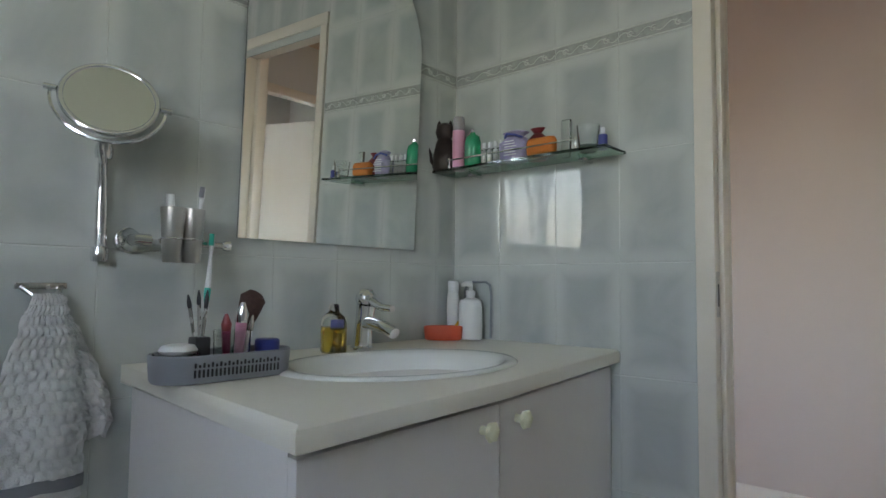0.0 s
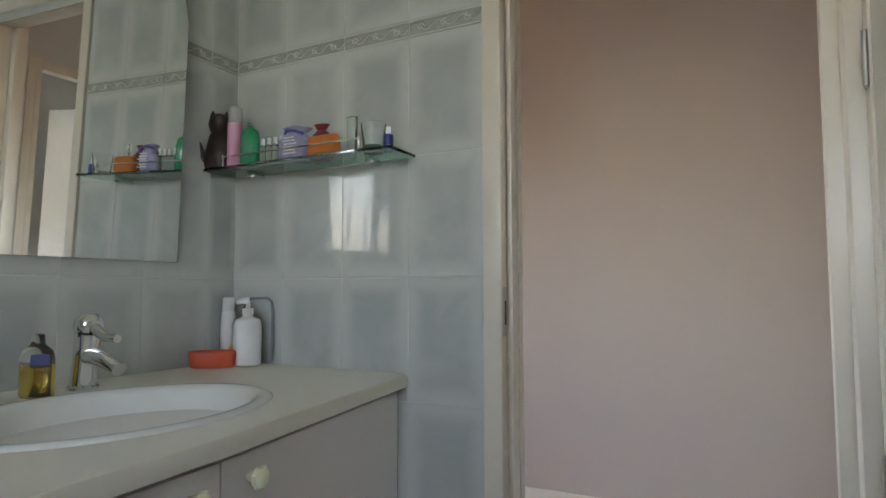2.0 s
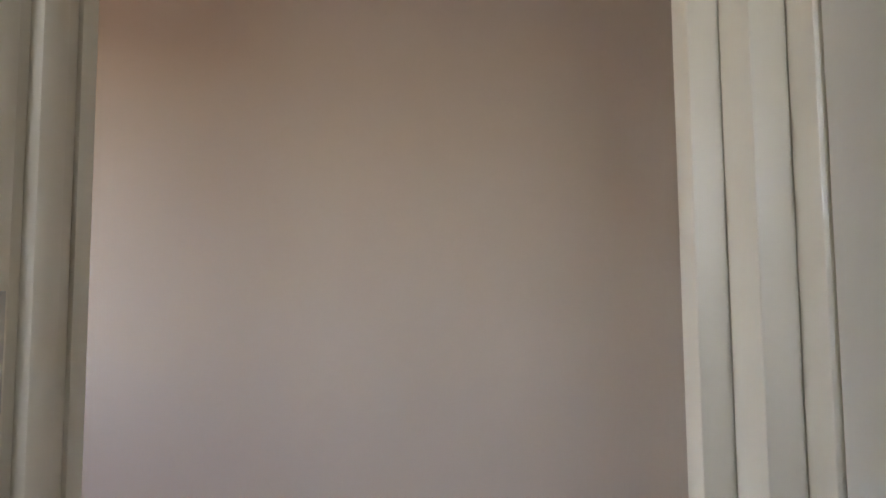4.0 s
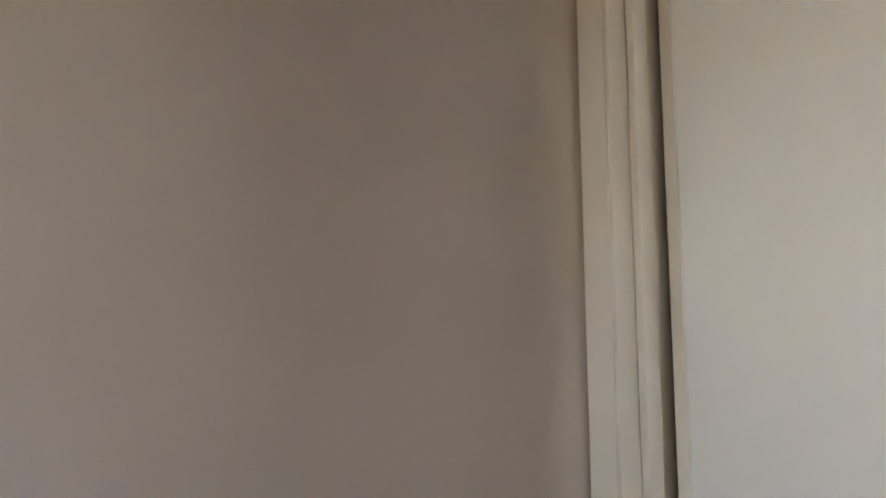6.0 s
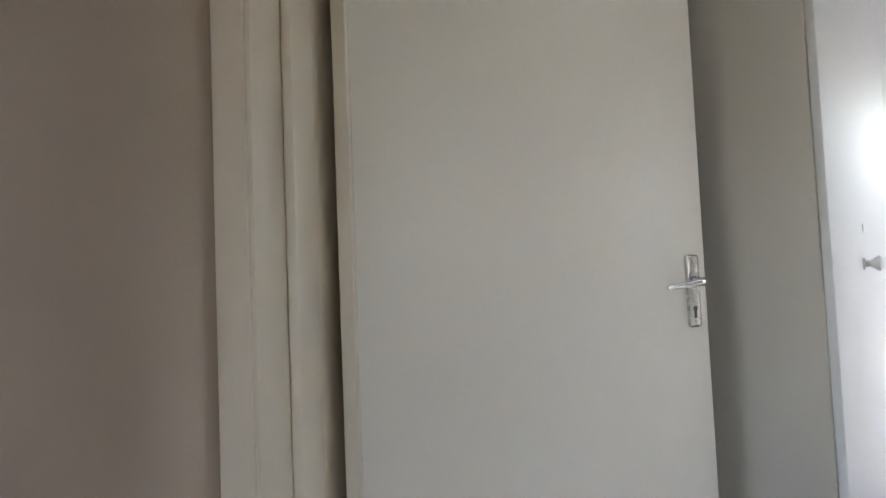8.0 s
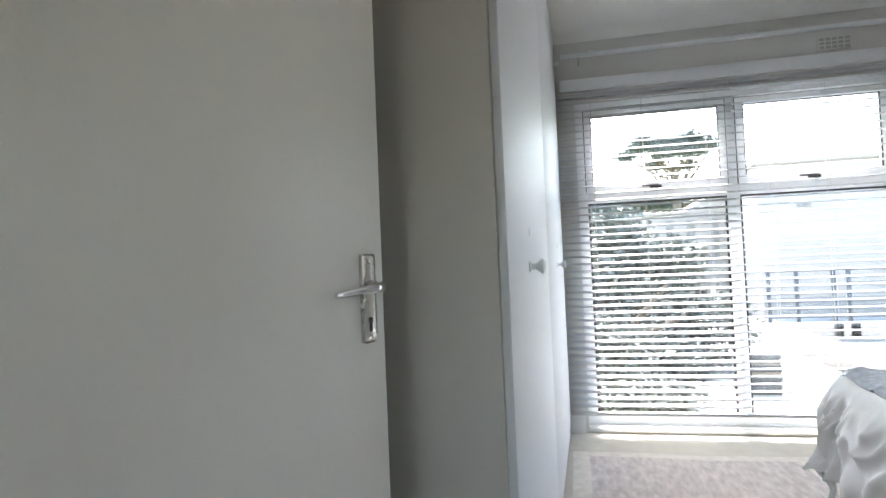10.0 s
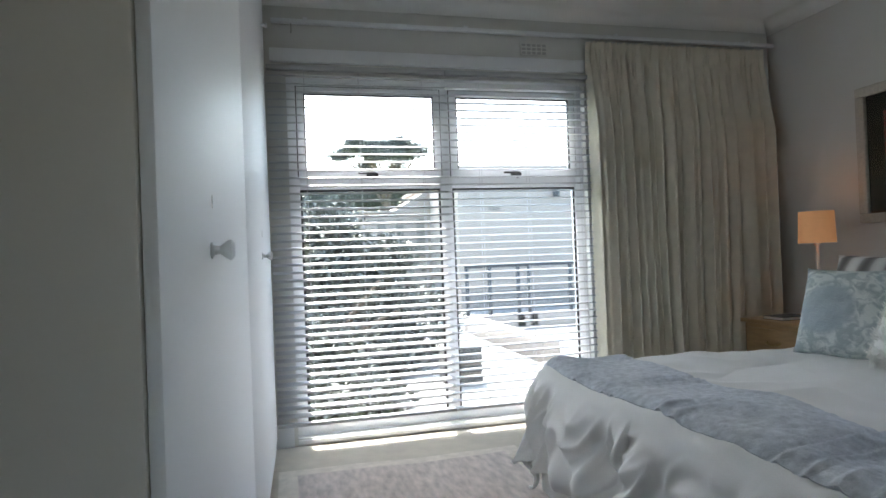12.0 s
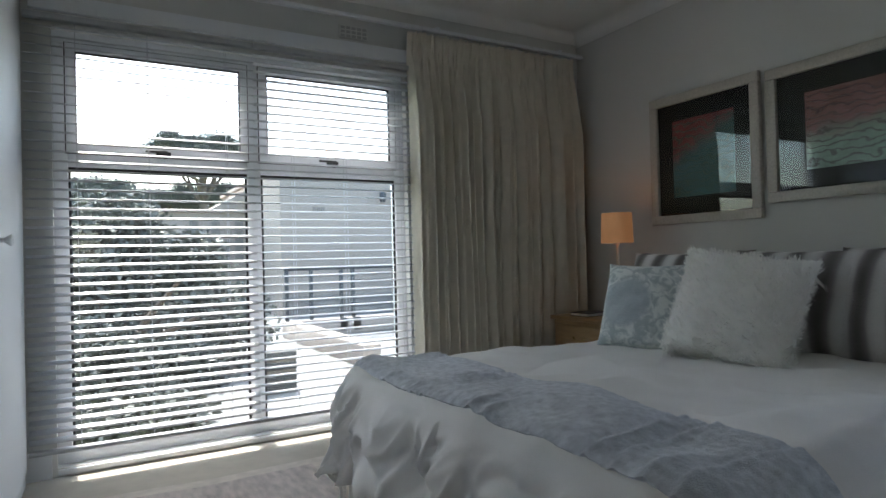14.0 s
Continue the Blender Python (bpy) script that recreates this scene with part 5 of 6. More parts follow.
def organiser():
    cx, cy, L_, W_, h = 0.302, -0.990, 0.25, 0.105, 0.046
    root = thing("cosmetics_tray", (cx, cy, CT), "grey pierced plastic tray holding make-up", "tray")
    n = 40
    def stad(i, inset):
        a = 2 * math.pi * i / n
        r = W_ / 2 - inset
        s = L_ / 2 - W_ / 2
        return Vector((cx + r * math.cos(a), cy + r * math.sin(a) + (s if math.sin(a) >= 0 else -s), 0))
    bm = bmesh.new()
    prof = [(0.004, 0.001), (0.0, 0.006), (-0.003, h), (-0.001, h + 0.002), (0.002, h), (0.005, 0.008), (0.010, 0.005)]
    rings = [[bm.verts.new(stad(i, ins) + Vector((0, 0, CT + z))) for i in range(n)] for ins, z in prof]
    for a, b in zip(rings, rings[1:]):
        for i in range(n):
            bm.faces.new((a[i], a[(i + 1) % n], b[(i + 1) % n], b[i]))
    bm.faces.new(rings[0][::-1])
    bm.faces.new(rings[-1])
    part("shell", bm, M_TRAY, root)
    for row in range(2):
        for k in range(22):
            y = cy - L_ / 2 + W_ / 2 - 0.005 + k * (L_ - W_ + 0.01) / 21
            z = CT + 0.012 + row * 0.016
            x = cx + W_ / 2 + 0.0008 + row * 0.0012
            part("slot", slab(x - 0.0012, x + 0.0012, y - 0.0019, y + 0.0019, z, z + (0.013 if row == 0 else 0.008 - 0.003 * (k % 2)), 0.0008, 1), M_BLACK, root)
    return cx, cy
OX, OY = organiser()
def stick(name, at, top, r, body_mat, tip_mat, label, tip=0.25, cat="make-up brush"):
    a, b = Vector(at), Vector(top)
    root = thing(name, at, label, cat)
    m_ = a + (b - a) * (1 - tip)
    part("shaft", rod([a, m_], [r * 0.7, r], 10), body_mat, root)
    part("tip", rod([m_, m_ + (b - m_) * 0.4, b], [r, r * 1.15, r * 0.35], 10), tip_mat, root)
zt = CT + 0.008
PY = OY - 0.045
cup = thing("brush_pot", (OX, PY, zt), "small black square pot in the tray", "pot")
part("pot", slab(OX - 0.014, OX + 0.014, PY - 0.014, PY + 0.014, zt, zt + 0.066, 0.003), M_BLACK, cup)
for i, (dx, dy) in enumerate(((-0.010, -0.018), (0.004, -0.006), (0.010, 0.006), (-0.004, 0.014))):
    stick("cosmetic_brush", (OX + dx * 0.5, PY + dy * 0.4, zt + 0.062), (OX + dx, PY + dy, zt + 0.138 + 0.008 * (i % 2)), 0.0034, M_SATIN, M_BLACK, "slim silver make-up brush with a black tip", 0.30)
GY = OY + 0.016
gl = thing("glass_tumbler", (OX, GY, zt), "clear square tumbler full of cosmetics", "tumbler")
bm = bmesh.new()
lathe(bm, [(0.030, 0), (0.033, 0.075), (0.031, 0.075), (0.028, 0.004)], (OX, GY, zt), 24)
part("tumbler", bm, M_CLEARP, gl)
for name, dx, dy, h, r, m1, m2, lab in (("lipstick_tube", 0.010, -0.015, 0.105, 0.008, M_MAGENTA, M_WINE, "dark red lip colour tube"), ("mascara_tube", 0.016, 0.002, 0.125, 0.010, M_PINKP, M_CHROME, "pink tube with a silver cap"),
                                ("mascara_tube", -0.010, 0.012, 0.11, 0.006, M_BLACK, M_SATIN, "black and silver cosmetic tube"), ("cosmetic_brush", 0.002, 0.022, 0.10, 0.005, M_WHITEP, M_SATIN, "slim white-handled make-up brush")):
    stick(name, (OX + dx, GY + dy, zt + 0.006), (OX + dx * 1.5, GY + 0.003 + dy * 1.6, zt + h), r, m1, m2, lab, 0.3, "cosmetic tube")
pb = thing("powder_brush", (OX - 0.012, GY + 0.013, zt + 0.01), "large dark powder brush standing in the tumbler", "make-up brush")
part("handle", rod([(OX - 0.012, GY + 0.005, zt + 0.006), (OX - 0.016, GY + 0.031, zt + 0.075)], [0.006, 0.009], 12), M_BLACK, pb)
part("bristles", rod([(OX - 0.016, GY + 0.0315, zt + 0.076), (OX - 0.018, GY + 0.040, zt + 0.100), (OX - 0.02, GY + 0.052, zt + 0.130), (OX - 0.02, GY + 0.058, zt + 0.140)], [0.011, 0.019, 0.024, 0.014], 16), M_BRISTLE, pb)
pt_ = thing("powder_compact", (OX, OY - 0.085, zt), "round clear compact with a white puff", "compact")
part("dish", turned([(0.034, 0), (0.037, 0.004), (0.037, 0.042), (0.034, 0.042), (0.032, 0.006)], (OX, OY - 0.085, zt), 28), M_CLEARP, pt_)
part("puff", turned([(0.026, 0.040), (0.031, 0.046), (0.026, 0.054), (0.010, 0.057)], (OX + 0.003, OY - 0.083, zt), 24), M_WHITEP, pt_)
bj = thing("cream_jar", (OX - 0.006, OY + 0.092, zt), "small navy blue cream jar", "jar")
part("jar", turned([(0.020, 0), (0.022, 0.004), (0.022, 0.030)], (OX - 0.006, OY + 0.092, zt), 22), M_BLUEP, bj)
part("lid", turned([(0.023, 0.0305), (0.023, 0.052), (0.020, 0.055)], (OX - 0.006, OY + 0.092, zt), 22), M_BLUEP, bj)

# ---- bathroom: wall mirror, shaving mirror, tumbler holder, towel ----
def wall_mirror_thing():
    root = thing("arched_mirror", (0.02, -0.50, 1.15), "frameless arched wall mirror tilted slightly forward", "mirror")
    y0, y1, z0, zc = -0.800, -0.205, 1.152, 1.752
    r, c = (y1 - y0) / 2, (y0 + y1) / 2
    pts = [(y0, z0), (y1, z0)] + [(c + r * math.cos(a), zc + r * math.sin(a)) for a in [math.pi * i / 40 for i in range(41)]]
    tilt = radians(1.9)
    o = [Vector((0.010 + math.sin(tilt) * (z - z0), y, z0 + (z - z0) * math.cos(tilt))) for y, z in pts]
    nrm = Vector((math.cos(tilt), 0, -math.sin(tilt)))
    bm = bmesh.new()
    extrude_outline(bm, o, nrm * -0.004)
    part("glass", bm, M_MIRROR, root, smooth=False)
    bm = bmesh.new()
    extrude_outline(bm, [p - nrm * 0.0045 for p in o], nrm * -0.002)
    part("backing", bm, M_BLACK, root, "dark backing and edge", smooth=False)
    part("spacer", slab(0.0002, 0.022, -0.55, -0.45, 1.80, 1.84), M_BLACK, root)
wall_mirror_thing()

def shaving_mirror():
    root = thing("shaving_mirror", (0.01, -1.10, 1.2), "round chrome magnifying mirror on a folding wall arm", "shaving mirror")
    part("wall_bar", rod([(0.012, -1.10, 1.10), (0.012, -1.10, 1.30)], 0.009, 14), M_CHROME, root)
    for z in (1.098, 1.302):
        part("end_cap", turned([(0.015, -0.014), (0.017, -0.004), (0.017, 0.004), (0.015, 0.014)], (0.017, -1.10, z), 18), M_CHROME, root)
    part("arm", rod([(0.032, -1.10, 1.115), (0.040, -1.105, 1.20), (0.05, -1.112, 1.275)], 0.006, 12), M_CHROME, root)
    part("upper_arm", rod([(0.052, -1.114, 1.275), (0.075, -1.125, 1.295), (0.08, -1.128, 1.315)], 0.006, 12), M_CHROME, root)
    C = Vector((0.105, -1.124, 1.384))
    look_dir = Vector((0.78, -0.25, 0.40)).normalized()
    side = Vector((0.12, 0.98, -0.20)).normalized()
    side = (side - look_dir * side.dot(look_dir)).normalized()
    up = look_dir.cross(side)
    if up.z < 0:
        up = -up
    R_ = Matrix((side, up, look_dir)).transposed()
    part("glass", turned([(0.077, -0.001), (0.0775, 0.0035)], C, 48, R_), M_MIRROR, root)
    part("rim", rod([C + side * 0.080 * math.cos(a) + up * 0.080 * math.sin(a) for a in [2 * math.pi * i / 48 for i in range(48)]], 0.0062, 10, True), M_CHROME, root)
    part("back_shell", turned([(0.079, -0.003), (0.064, -0.014), (0.02, -0.018)], C, 40, R_), M_CHROME, root)
    arc = [C + side * 0.096 * math.cos(a) + up * 0.096 * math.sin(a) - look_dir * 0.004 for a in [math.pi + math.pi * i / 24 for i in range(25)]]
    part("yoke", rod(arc, 0.0035, 8), M_CHROME, root)
    for s in (-1, 1):
        part("pivot", rod([C + side * s * 0.086, C + side * s * 0.106], 0.006, 10), M_CHROME, root)
    part("stem", rod([arc[12], Vector((0.08, -1.128, 1.315))], 0.006, 10), M_CHROME, root)
shaving_mirror()

def tumbler_holder():
    root = thing("tumbler_holder", (0.03, -0.95, 1.13), "chrome wall bracket with two tumbler rings", "tumbler holder")
    R = Matrix.Rotation(radians(90), 4, "Y")
    part("rose", turned([(0.026, 0.0), (0.026, 0.010), (0.018, 0.018), (0.013, 0.034)], (0.001, -1.045, 1.130), 22, R), M_CHROME, root)
    part("bar", slab(0.052, 0.066, -1.035, -0.865, 1.121, 1.133, 0.003), M_SATIN, root)
    part("knuckle", rod([(0.034, -1.045, 1.13), (0.058, -1.045, 1.13), (0.058, -1.022, 1.129)], 0.0125, 14), M_CHROME, root)
    part("end_knob", turned([(0.008, 0), (0.012, 0.006), (0.012, 0.016), (0.006, 0.022)], (0.059, -0.866, 1.127), 16, Matrix.Rotation(radians(-90), 4, "X")), M_CHROME, root)
    for y in (-0.985, -0.943):
        part("ring", rod([(0.076 + 0.0225 * math.cos(a), y + 0.0225 * math.sin(a), 1.134) for a in [2 * math.pi * i / 28 for i in range(28)]], 0.002, 8, True), M_CHROME, root)
    for i, (y, lab) in enumerate(((-0.985, "brushed steel tumbler with a tube of toothpaste"), (-0.943, "brushed steel tumbler with a toothbrush"))):
        cup_ = thing("steel_tumbler", (0.076, y, 1.085), lab, "tumbler", "bathroom tumblers")
        part("cup", turned([(0.0165, 0), (0.0175, 0.002), (0.0245, 0.112), (0.0232, 0.112), (0.016, 0.006)], (0.076, y, 1.086), 28), M_BRUSH, cup_)
tumbler_holder()
tpst = thing("toothpaste_tube", (0.07, -0.99, 1.10), "white toothpaste tube standing in the tumbler", "tube")
part("tube", turned([(0.012, 0), (0.013, 0.105)], (0.072, -0.99, 1.095), 18), M_WHITEP, tpst)
part("cap", turned([(0.009, 0.1055), (0.008, 0.130)], (0.072, -0.99, 1.095), 18), M_WHITEP, tpst)
def toothbrush(a, b, m1, m2, label):
    a, b = Vector(a), Vector(b)
    root = thing("toothbrush", a, label, "toothbrush")
    part("handle", rod([a, a.lerp(b, 0.3), a.lerp(b, 0.72), a.lerp(b, 0.86), b], [0.005, 0.0065, 0.0035, 0.0055, 0.005], 10), m1, root)
    part("grip", rod([a.lerp(b, 0.12), a.lerp(b, 0.25), a.lerp(b, 0.36)], [0.0058, 0.0072, 0.0056], 10), m2, root)
    q, e = a.lerp(b, 0.85), b
    off = Vector((0.008, -0.006, 0))
    part("bristles", rod([q + off, e + off], 0.0055, 8), m2, root)
toothbrush((0.078, -0.940, 1.10), (0.088, -0.928, 1.245), M_WHITEP, M_TRAY, "white toothbrush standing in a steel tumbler")
toothbrush((0.070, -0.905, 0.985), (0.068, -0.893, 1.150), M_WHITEP, M_TEALP, "white and green toothbrush hanging in the bracket")

def towel():
    ring = thing("towel_hook", (0.02, -1.185, 1.035), "triangular chrome towel hook on the tiles", "towel hook")
    part("plate", slab(0.0002, 0.006, -1.235, -1.150, 1.030, 1.042, 0.002), M_SATIN, ring)
    part("tongue", rod([(0.004, -1.225, 1.034), (0.03, -1.200, 1.010), (0.034, -1.188, 1.000), (0.03, -1.176, 1.012), (0.004, -1.160, 1.034)], 0.005, 8), M_SATIN, ring)
    root = thing("hand_towel", (0.05, -1.19, 0.7), "grey-white waffle hand towel hanging from the hook in two lobes", "towel")
    M_TOWEL = mat("waffle_cotton", (0.70, 0.69, 0.68), 0.95, vary=0.12, scale=20, grain=240, bump=0.6, sheen=0.3)
    top = Vector((0.032, -1.188, 1.022))
    def lobe(cy_top, cy_low, wid, ln, bulge, off, rows, cols, taper):
        def fn(u, v):
            sp = min(1.0, v * 1.5 + 0.10) ** 0.8
            tip = 1 - taper * max(0.0, v - 0.72) / 0.28
            y = cy_top + (cy_low - cy_top) * min(1, v * 1.15) + (u - 0.5) * wid * (0.14 + 0.86 * sp) * tip
            z = top.z - v * ln - 0.03 * abs(u - 0.5) * v
            x = off + 0.018 * min(1, v * 3 + 0.4) + bulge * math.sin(math.pi * min(1, max(0, u))) ** 0.8 * (0.35 + 0.65 * v) + 0.004 * math.sin(u * 9 + 3 * v)
            hem = 1 if v < 0.90 else 0.15
            rr = v * rows
            puff = abs(math.sin(math.pi * (u * cols + 0.5 * (int(rr) % 2)))) * abs(math.sin(math.pi * rr))
            return Vector((x + 0.0085 * puff ** 0.7 * hem, y + 0.002 * math.sin(rr * 2), z))
        return fn
    part("lobe", surface(lobe(top.y, -1.205, 0.170, 0.36, 0.055, 0.020, 19, 9, 0.0), 110, 150, 0.006), M_TOWEL, root, angle=80)
    part("lobe", surface(lobe(top.y + 0.010, -1.092, 0.070, 0.265, 0.022, 0.006, 15, 4, 0.5), 60, 110, 0.006), M_TOWEL, root, "lobe hanging behind", angle=80)
    hem_y = -1.205
    part("hem_band", surface(lambda u, v: Vector((0.042 + 0.055 * math.sin(math.pi * u) ** 0.8, hem_y + (u - 0.5) * 0.172, top.z - 0.318 - 0.022 * v - 0.028 * abs(u - 0.5))), 40, 3, 0.004), M_TRAY, root, "grey woven hem band", angle=80)
towel()

# ---- bathroom: glass shelf and what stands on it ----
SZ = 1.412
shelf = thing("glass_shelf", (0.305, -0.07, SZ), "green-edged glass shelf with a chrome gallery rail", "shelf")
part("glass", slab(0.006, 0.606, -0.125, -0.004, SZ - 0.008, SZ, 0.0012, 1), M_GREENGLASS, shelf)
for x in (0.11, 0.50):
    part("bracket", turned([(0.013, 0), (0.014, 0.006), (0.011, 0.010)], (x, -0.05, SZ - 0.0195), 18), M_CHROME, shelf)
    part("bracket_arm", rod([(x, -0.0005, SZ - 0.014), (x, -0.05, SZ - 0.0145)], 0.006, 10), M_CHROME, shelf)
part("rail", rod([(0.07, -0.118, SZ + 0.026), (0.30, -0.119, SZ + 0.026), (0.50, -0.118, SZ + 0.026), (0.515, -0.112, SZ + 0.026)], 0.0025, 8), M_CHROME, shelf)
for x in (0.07, 0.515):
    part("rail_post", turned([(0.006, 0), (0.004, 0.006), (0.004, 0.022), (0.006, 0.026), (0.004, 0.032)], (x, -0.116, SZ), 12), M_CHROME, shelf)

def cat_candle_holder():
    c = Vector((0.037, -0.100, SZ))
    m3 = Matrix.Rotation(radians(38), 4, "Z")
    bm = bmesh.new()
    lathe(bm, [(0.037, 0.0), (0.043, 0.012), (0.040, 0.05), (0.030, 0.09), (0.021, 0.105)], c, 20, None, (1, 0.8))
    lathe(bm, [(0.010, 0.096), (0.026, 0.106), (0.032, 0.125), (0.027, 0.144), (0.012, 0.153)], c, 20, None, (1, 0.85))
    for s in (-1, 1):
        p = c + (m3 @ Vector((s * 0.018, 0, 0.142)))
        lathe(bm, [(0.009, 0), (0.006, 0.010), (0.0012, 0.020)], p, 8)
    q = lambda a, h: c + (m3 @ Vector((a, 0.0, h)))
    tube(bm, [q(-0.028, 0.012), q(-0.042, 0.03), q(-0.046, 0.055), q(-0.053, 0.075), q(-0.060, 0.080)], [0.006, 0.006, 0.005, 0.004, 0.003], 8)
    ob = mesh_object("cat_figurine", bm, M_CAT)
    return tagged(ob, "dark iron cat-shaped candle holder on the glass shelf", "figurine")
cat_candle_holder()
bottle("spray_can", (0.094, -0.098, SZ), (0.040, 0.165), [(0.9, 0), (1, 0.02), (1, 0.72)], M_PINKP, mat("silver_cap", (0.55, 0.52, 0.54), 0.25, 0.6), "tall pink spray can with a silver cap", cap=[(0.96, 0.722), (0.96, 0.93), (0.8, 0.99), (0.3, 1.0)])
bottle("shower_gel_bottle", (0.147, -0.095, SZ), (0.058, 0.118), [(0.9, 0), (1, 0.04), (1, 0.62), (0.85, 0.78), (0.35, 0.86), (0.3, 0.9)], M_GREENP, M_CHROME, "green see-through bottle with a small cap", (1, 0.7), cap=[(0.26, 0.902), (0.26, 0.98), (0.12, 1.0)])
for i in range(4):
    x = 0.190 + i * 0.0215
    bottle("sample_bottle", (x, -0.092, SZ), (0.018, 0.068), [(0.9, 0), (1, 0.05), (1, 0.68), (0.5, 0.74)], M_CLEARP, M_WHITEP, "tiny clear sample bottle with a white cap", cap=[(0.55, 0.745), (0.55, 1.0)])
KX, KY = 0.303, -0.088
pk = thing("soap_sachet", (KX, KY, SZ), "lilac printed gift sachet tied with a ribbon at the neck", "sachet")
bm = bmesh.new()
lathe(bm, [(0.034, 0), (0.043, 0.008), (0.045, 0.050), (0.036, 0.066), (0.025, 0.071), (0.036, 0.082), (0.018, 0.090)], (KX, KY, SZ), 26, Matrix.Rotation(0.4, 4, "Z"), (1, 0.55))
for v in bm.verts:
    v.co += (v.co - Vector((KX, KY, v.co.z))) * noise.noise(v.co * 60) * 0.35
part("bag", bm, M_PURPLEP, pk)
for k in range(6):
    part("print", slab(KX - 0.022 + 0.003 * (k % 2), KX + 0.020 - 0.004 * (k % 3), KY - 0.0290, KY - 0.0272, SZ + 0.012 + k * 0.008, SZ + 0.0150 + k * 0.008), M_WHITEP, pk)
part("ribbon", rod([(KX - 0.030, KY - 0.012, SZ + 0.070), (KX - 0.012, KY - 0.026, SZ + 0.076), (KX + 0.014, KY - 0.026, SZ + 0.070), (KX + 0.034, KY - 0.014, SZ + 0.062)], 0.0035, 8), M_LABEL, pk, "blue satin ribbon")
wr = thing("wrapped_soap", (0.368, -0.070, SZ), "dark red wrapped soap with a twisted top", "soap")
part("wrap", turned([(0.028, 0), (0.036, 0.01), (0.035, 0.055), (0.018, 0.070), (0.012, 0.074), (0.024, 0.088)], (0.368, -0.070, SZ), 18, None, (1, 0.6)), M_WINE, wr)
sp = thing("sponge", (0.398, -0.100, SZ), "rounded orange bath sponge", "sponge")
part("sponge_body", slab(0.352, 0.446, -0.115, -0.085, SZ + 0.0005, SZ + 0.052, 0.0145, 5), M_ORANGE, sp)
bottle("sample_tube", (0.455, -0.060, SZ), (0.034, 0.100), [(0.8, 0), (0.9, 0.1), (1, 0.95), (1, 1)], M_CLEARP, M_WHITEP, "clear frosted sample tube", (1, 0.4))
tg = thing("cut_glass_tumbler", (0.536, -0.085, SZ), "small cut glass on the shelf", "glass")
part("glass", turned([(0.022, 0), (0.026, 0.006), (0.031, 0.066), (0.029, 0.066), (0.023, 0.012)], (0.536, -0.085, SZ), 12), M_GLASS, tg)
bottle("nail_varnish", (0.580, -0.088, SZ), (0.024, 0.052), [(0.95, 0), (1, 0.05), (1, 0.62), (0.5, 0.68)], M_BLUEP, M_WHITEP, "navy nail varnish bottle with a white cap", cap=[(0.5, 0.685), (0.45, 1.0)])

# ---- bathroom window ----
bw = tagged(new("window_2"), "white bathroom window with a blind", "window", kind="structure")
bm = bmesh.new()
for b in ((0.97, 1.73, 1.26, 1.30), (0.97, 1.73, 2.08, 2.12), (0.97, 1.005, 1.30, 2.08), (1.695, 1.73, 1.30, 2.08), (1.51, 1.58, 1.30, 2.08), (1.27, 1.34, 1.30, 2.08)):
    box(bm, b[0], b[1], BY0 - 0.08, BY0 - 0.03, b[2], b[3], 0.003)
part("window_frame", bm, M_ALU, bw)
bb = thing("venetian_blind", (1.35, BY0 - 0.015, 2.1), "white venetian blind in the bathroom window, slats open", "blind")
bm0 = None
for i in range(20):
    z = 1.29 + i * 0.0415
    if bm0 is None:
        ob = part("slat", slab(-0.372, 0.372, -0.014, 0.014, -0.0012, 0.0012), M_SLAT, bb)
        bm0 = ob.data
    else:
        ob = new("slat", bm0)
        ob.parent = bb
        ob.matrix_parent_inverse = Matrix.Translation(-bb.location)
    ob.matrix_basis = pose(1.35, BY0 - 0.015, z, 22, 0, 0)

# ---- wall tiles ----
tile_cache = {}
def tile_mesh(w, h, material=None):
    key = (round(w, 3), round(h, 3), material.name if material else "")
    if key not in tile_cache:
        bm = bmesh.new()
        box(bm, -w / 2, w / 2, -0.003, 0.003, -h / 2, h / 2)
        top = [e for e in bm.edges if all(v.co.y < 0 for v in e.verts)]
        bmesh.ops.bevel(bm, geom=top, offset=0.0014, segments=1, affect="EDGES")
        me = bpy.data.meshes.new("tile")
        bmesh.ops.recalc_face_normals(bm, faces=bm.faces)
        bm.to_mesh(me)
        bm.free()
        me.materials.append(material or M_TILE)
        tile_cache[key] = me
    return tile_cache[key]

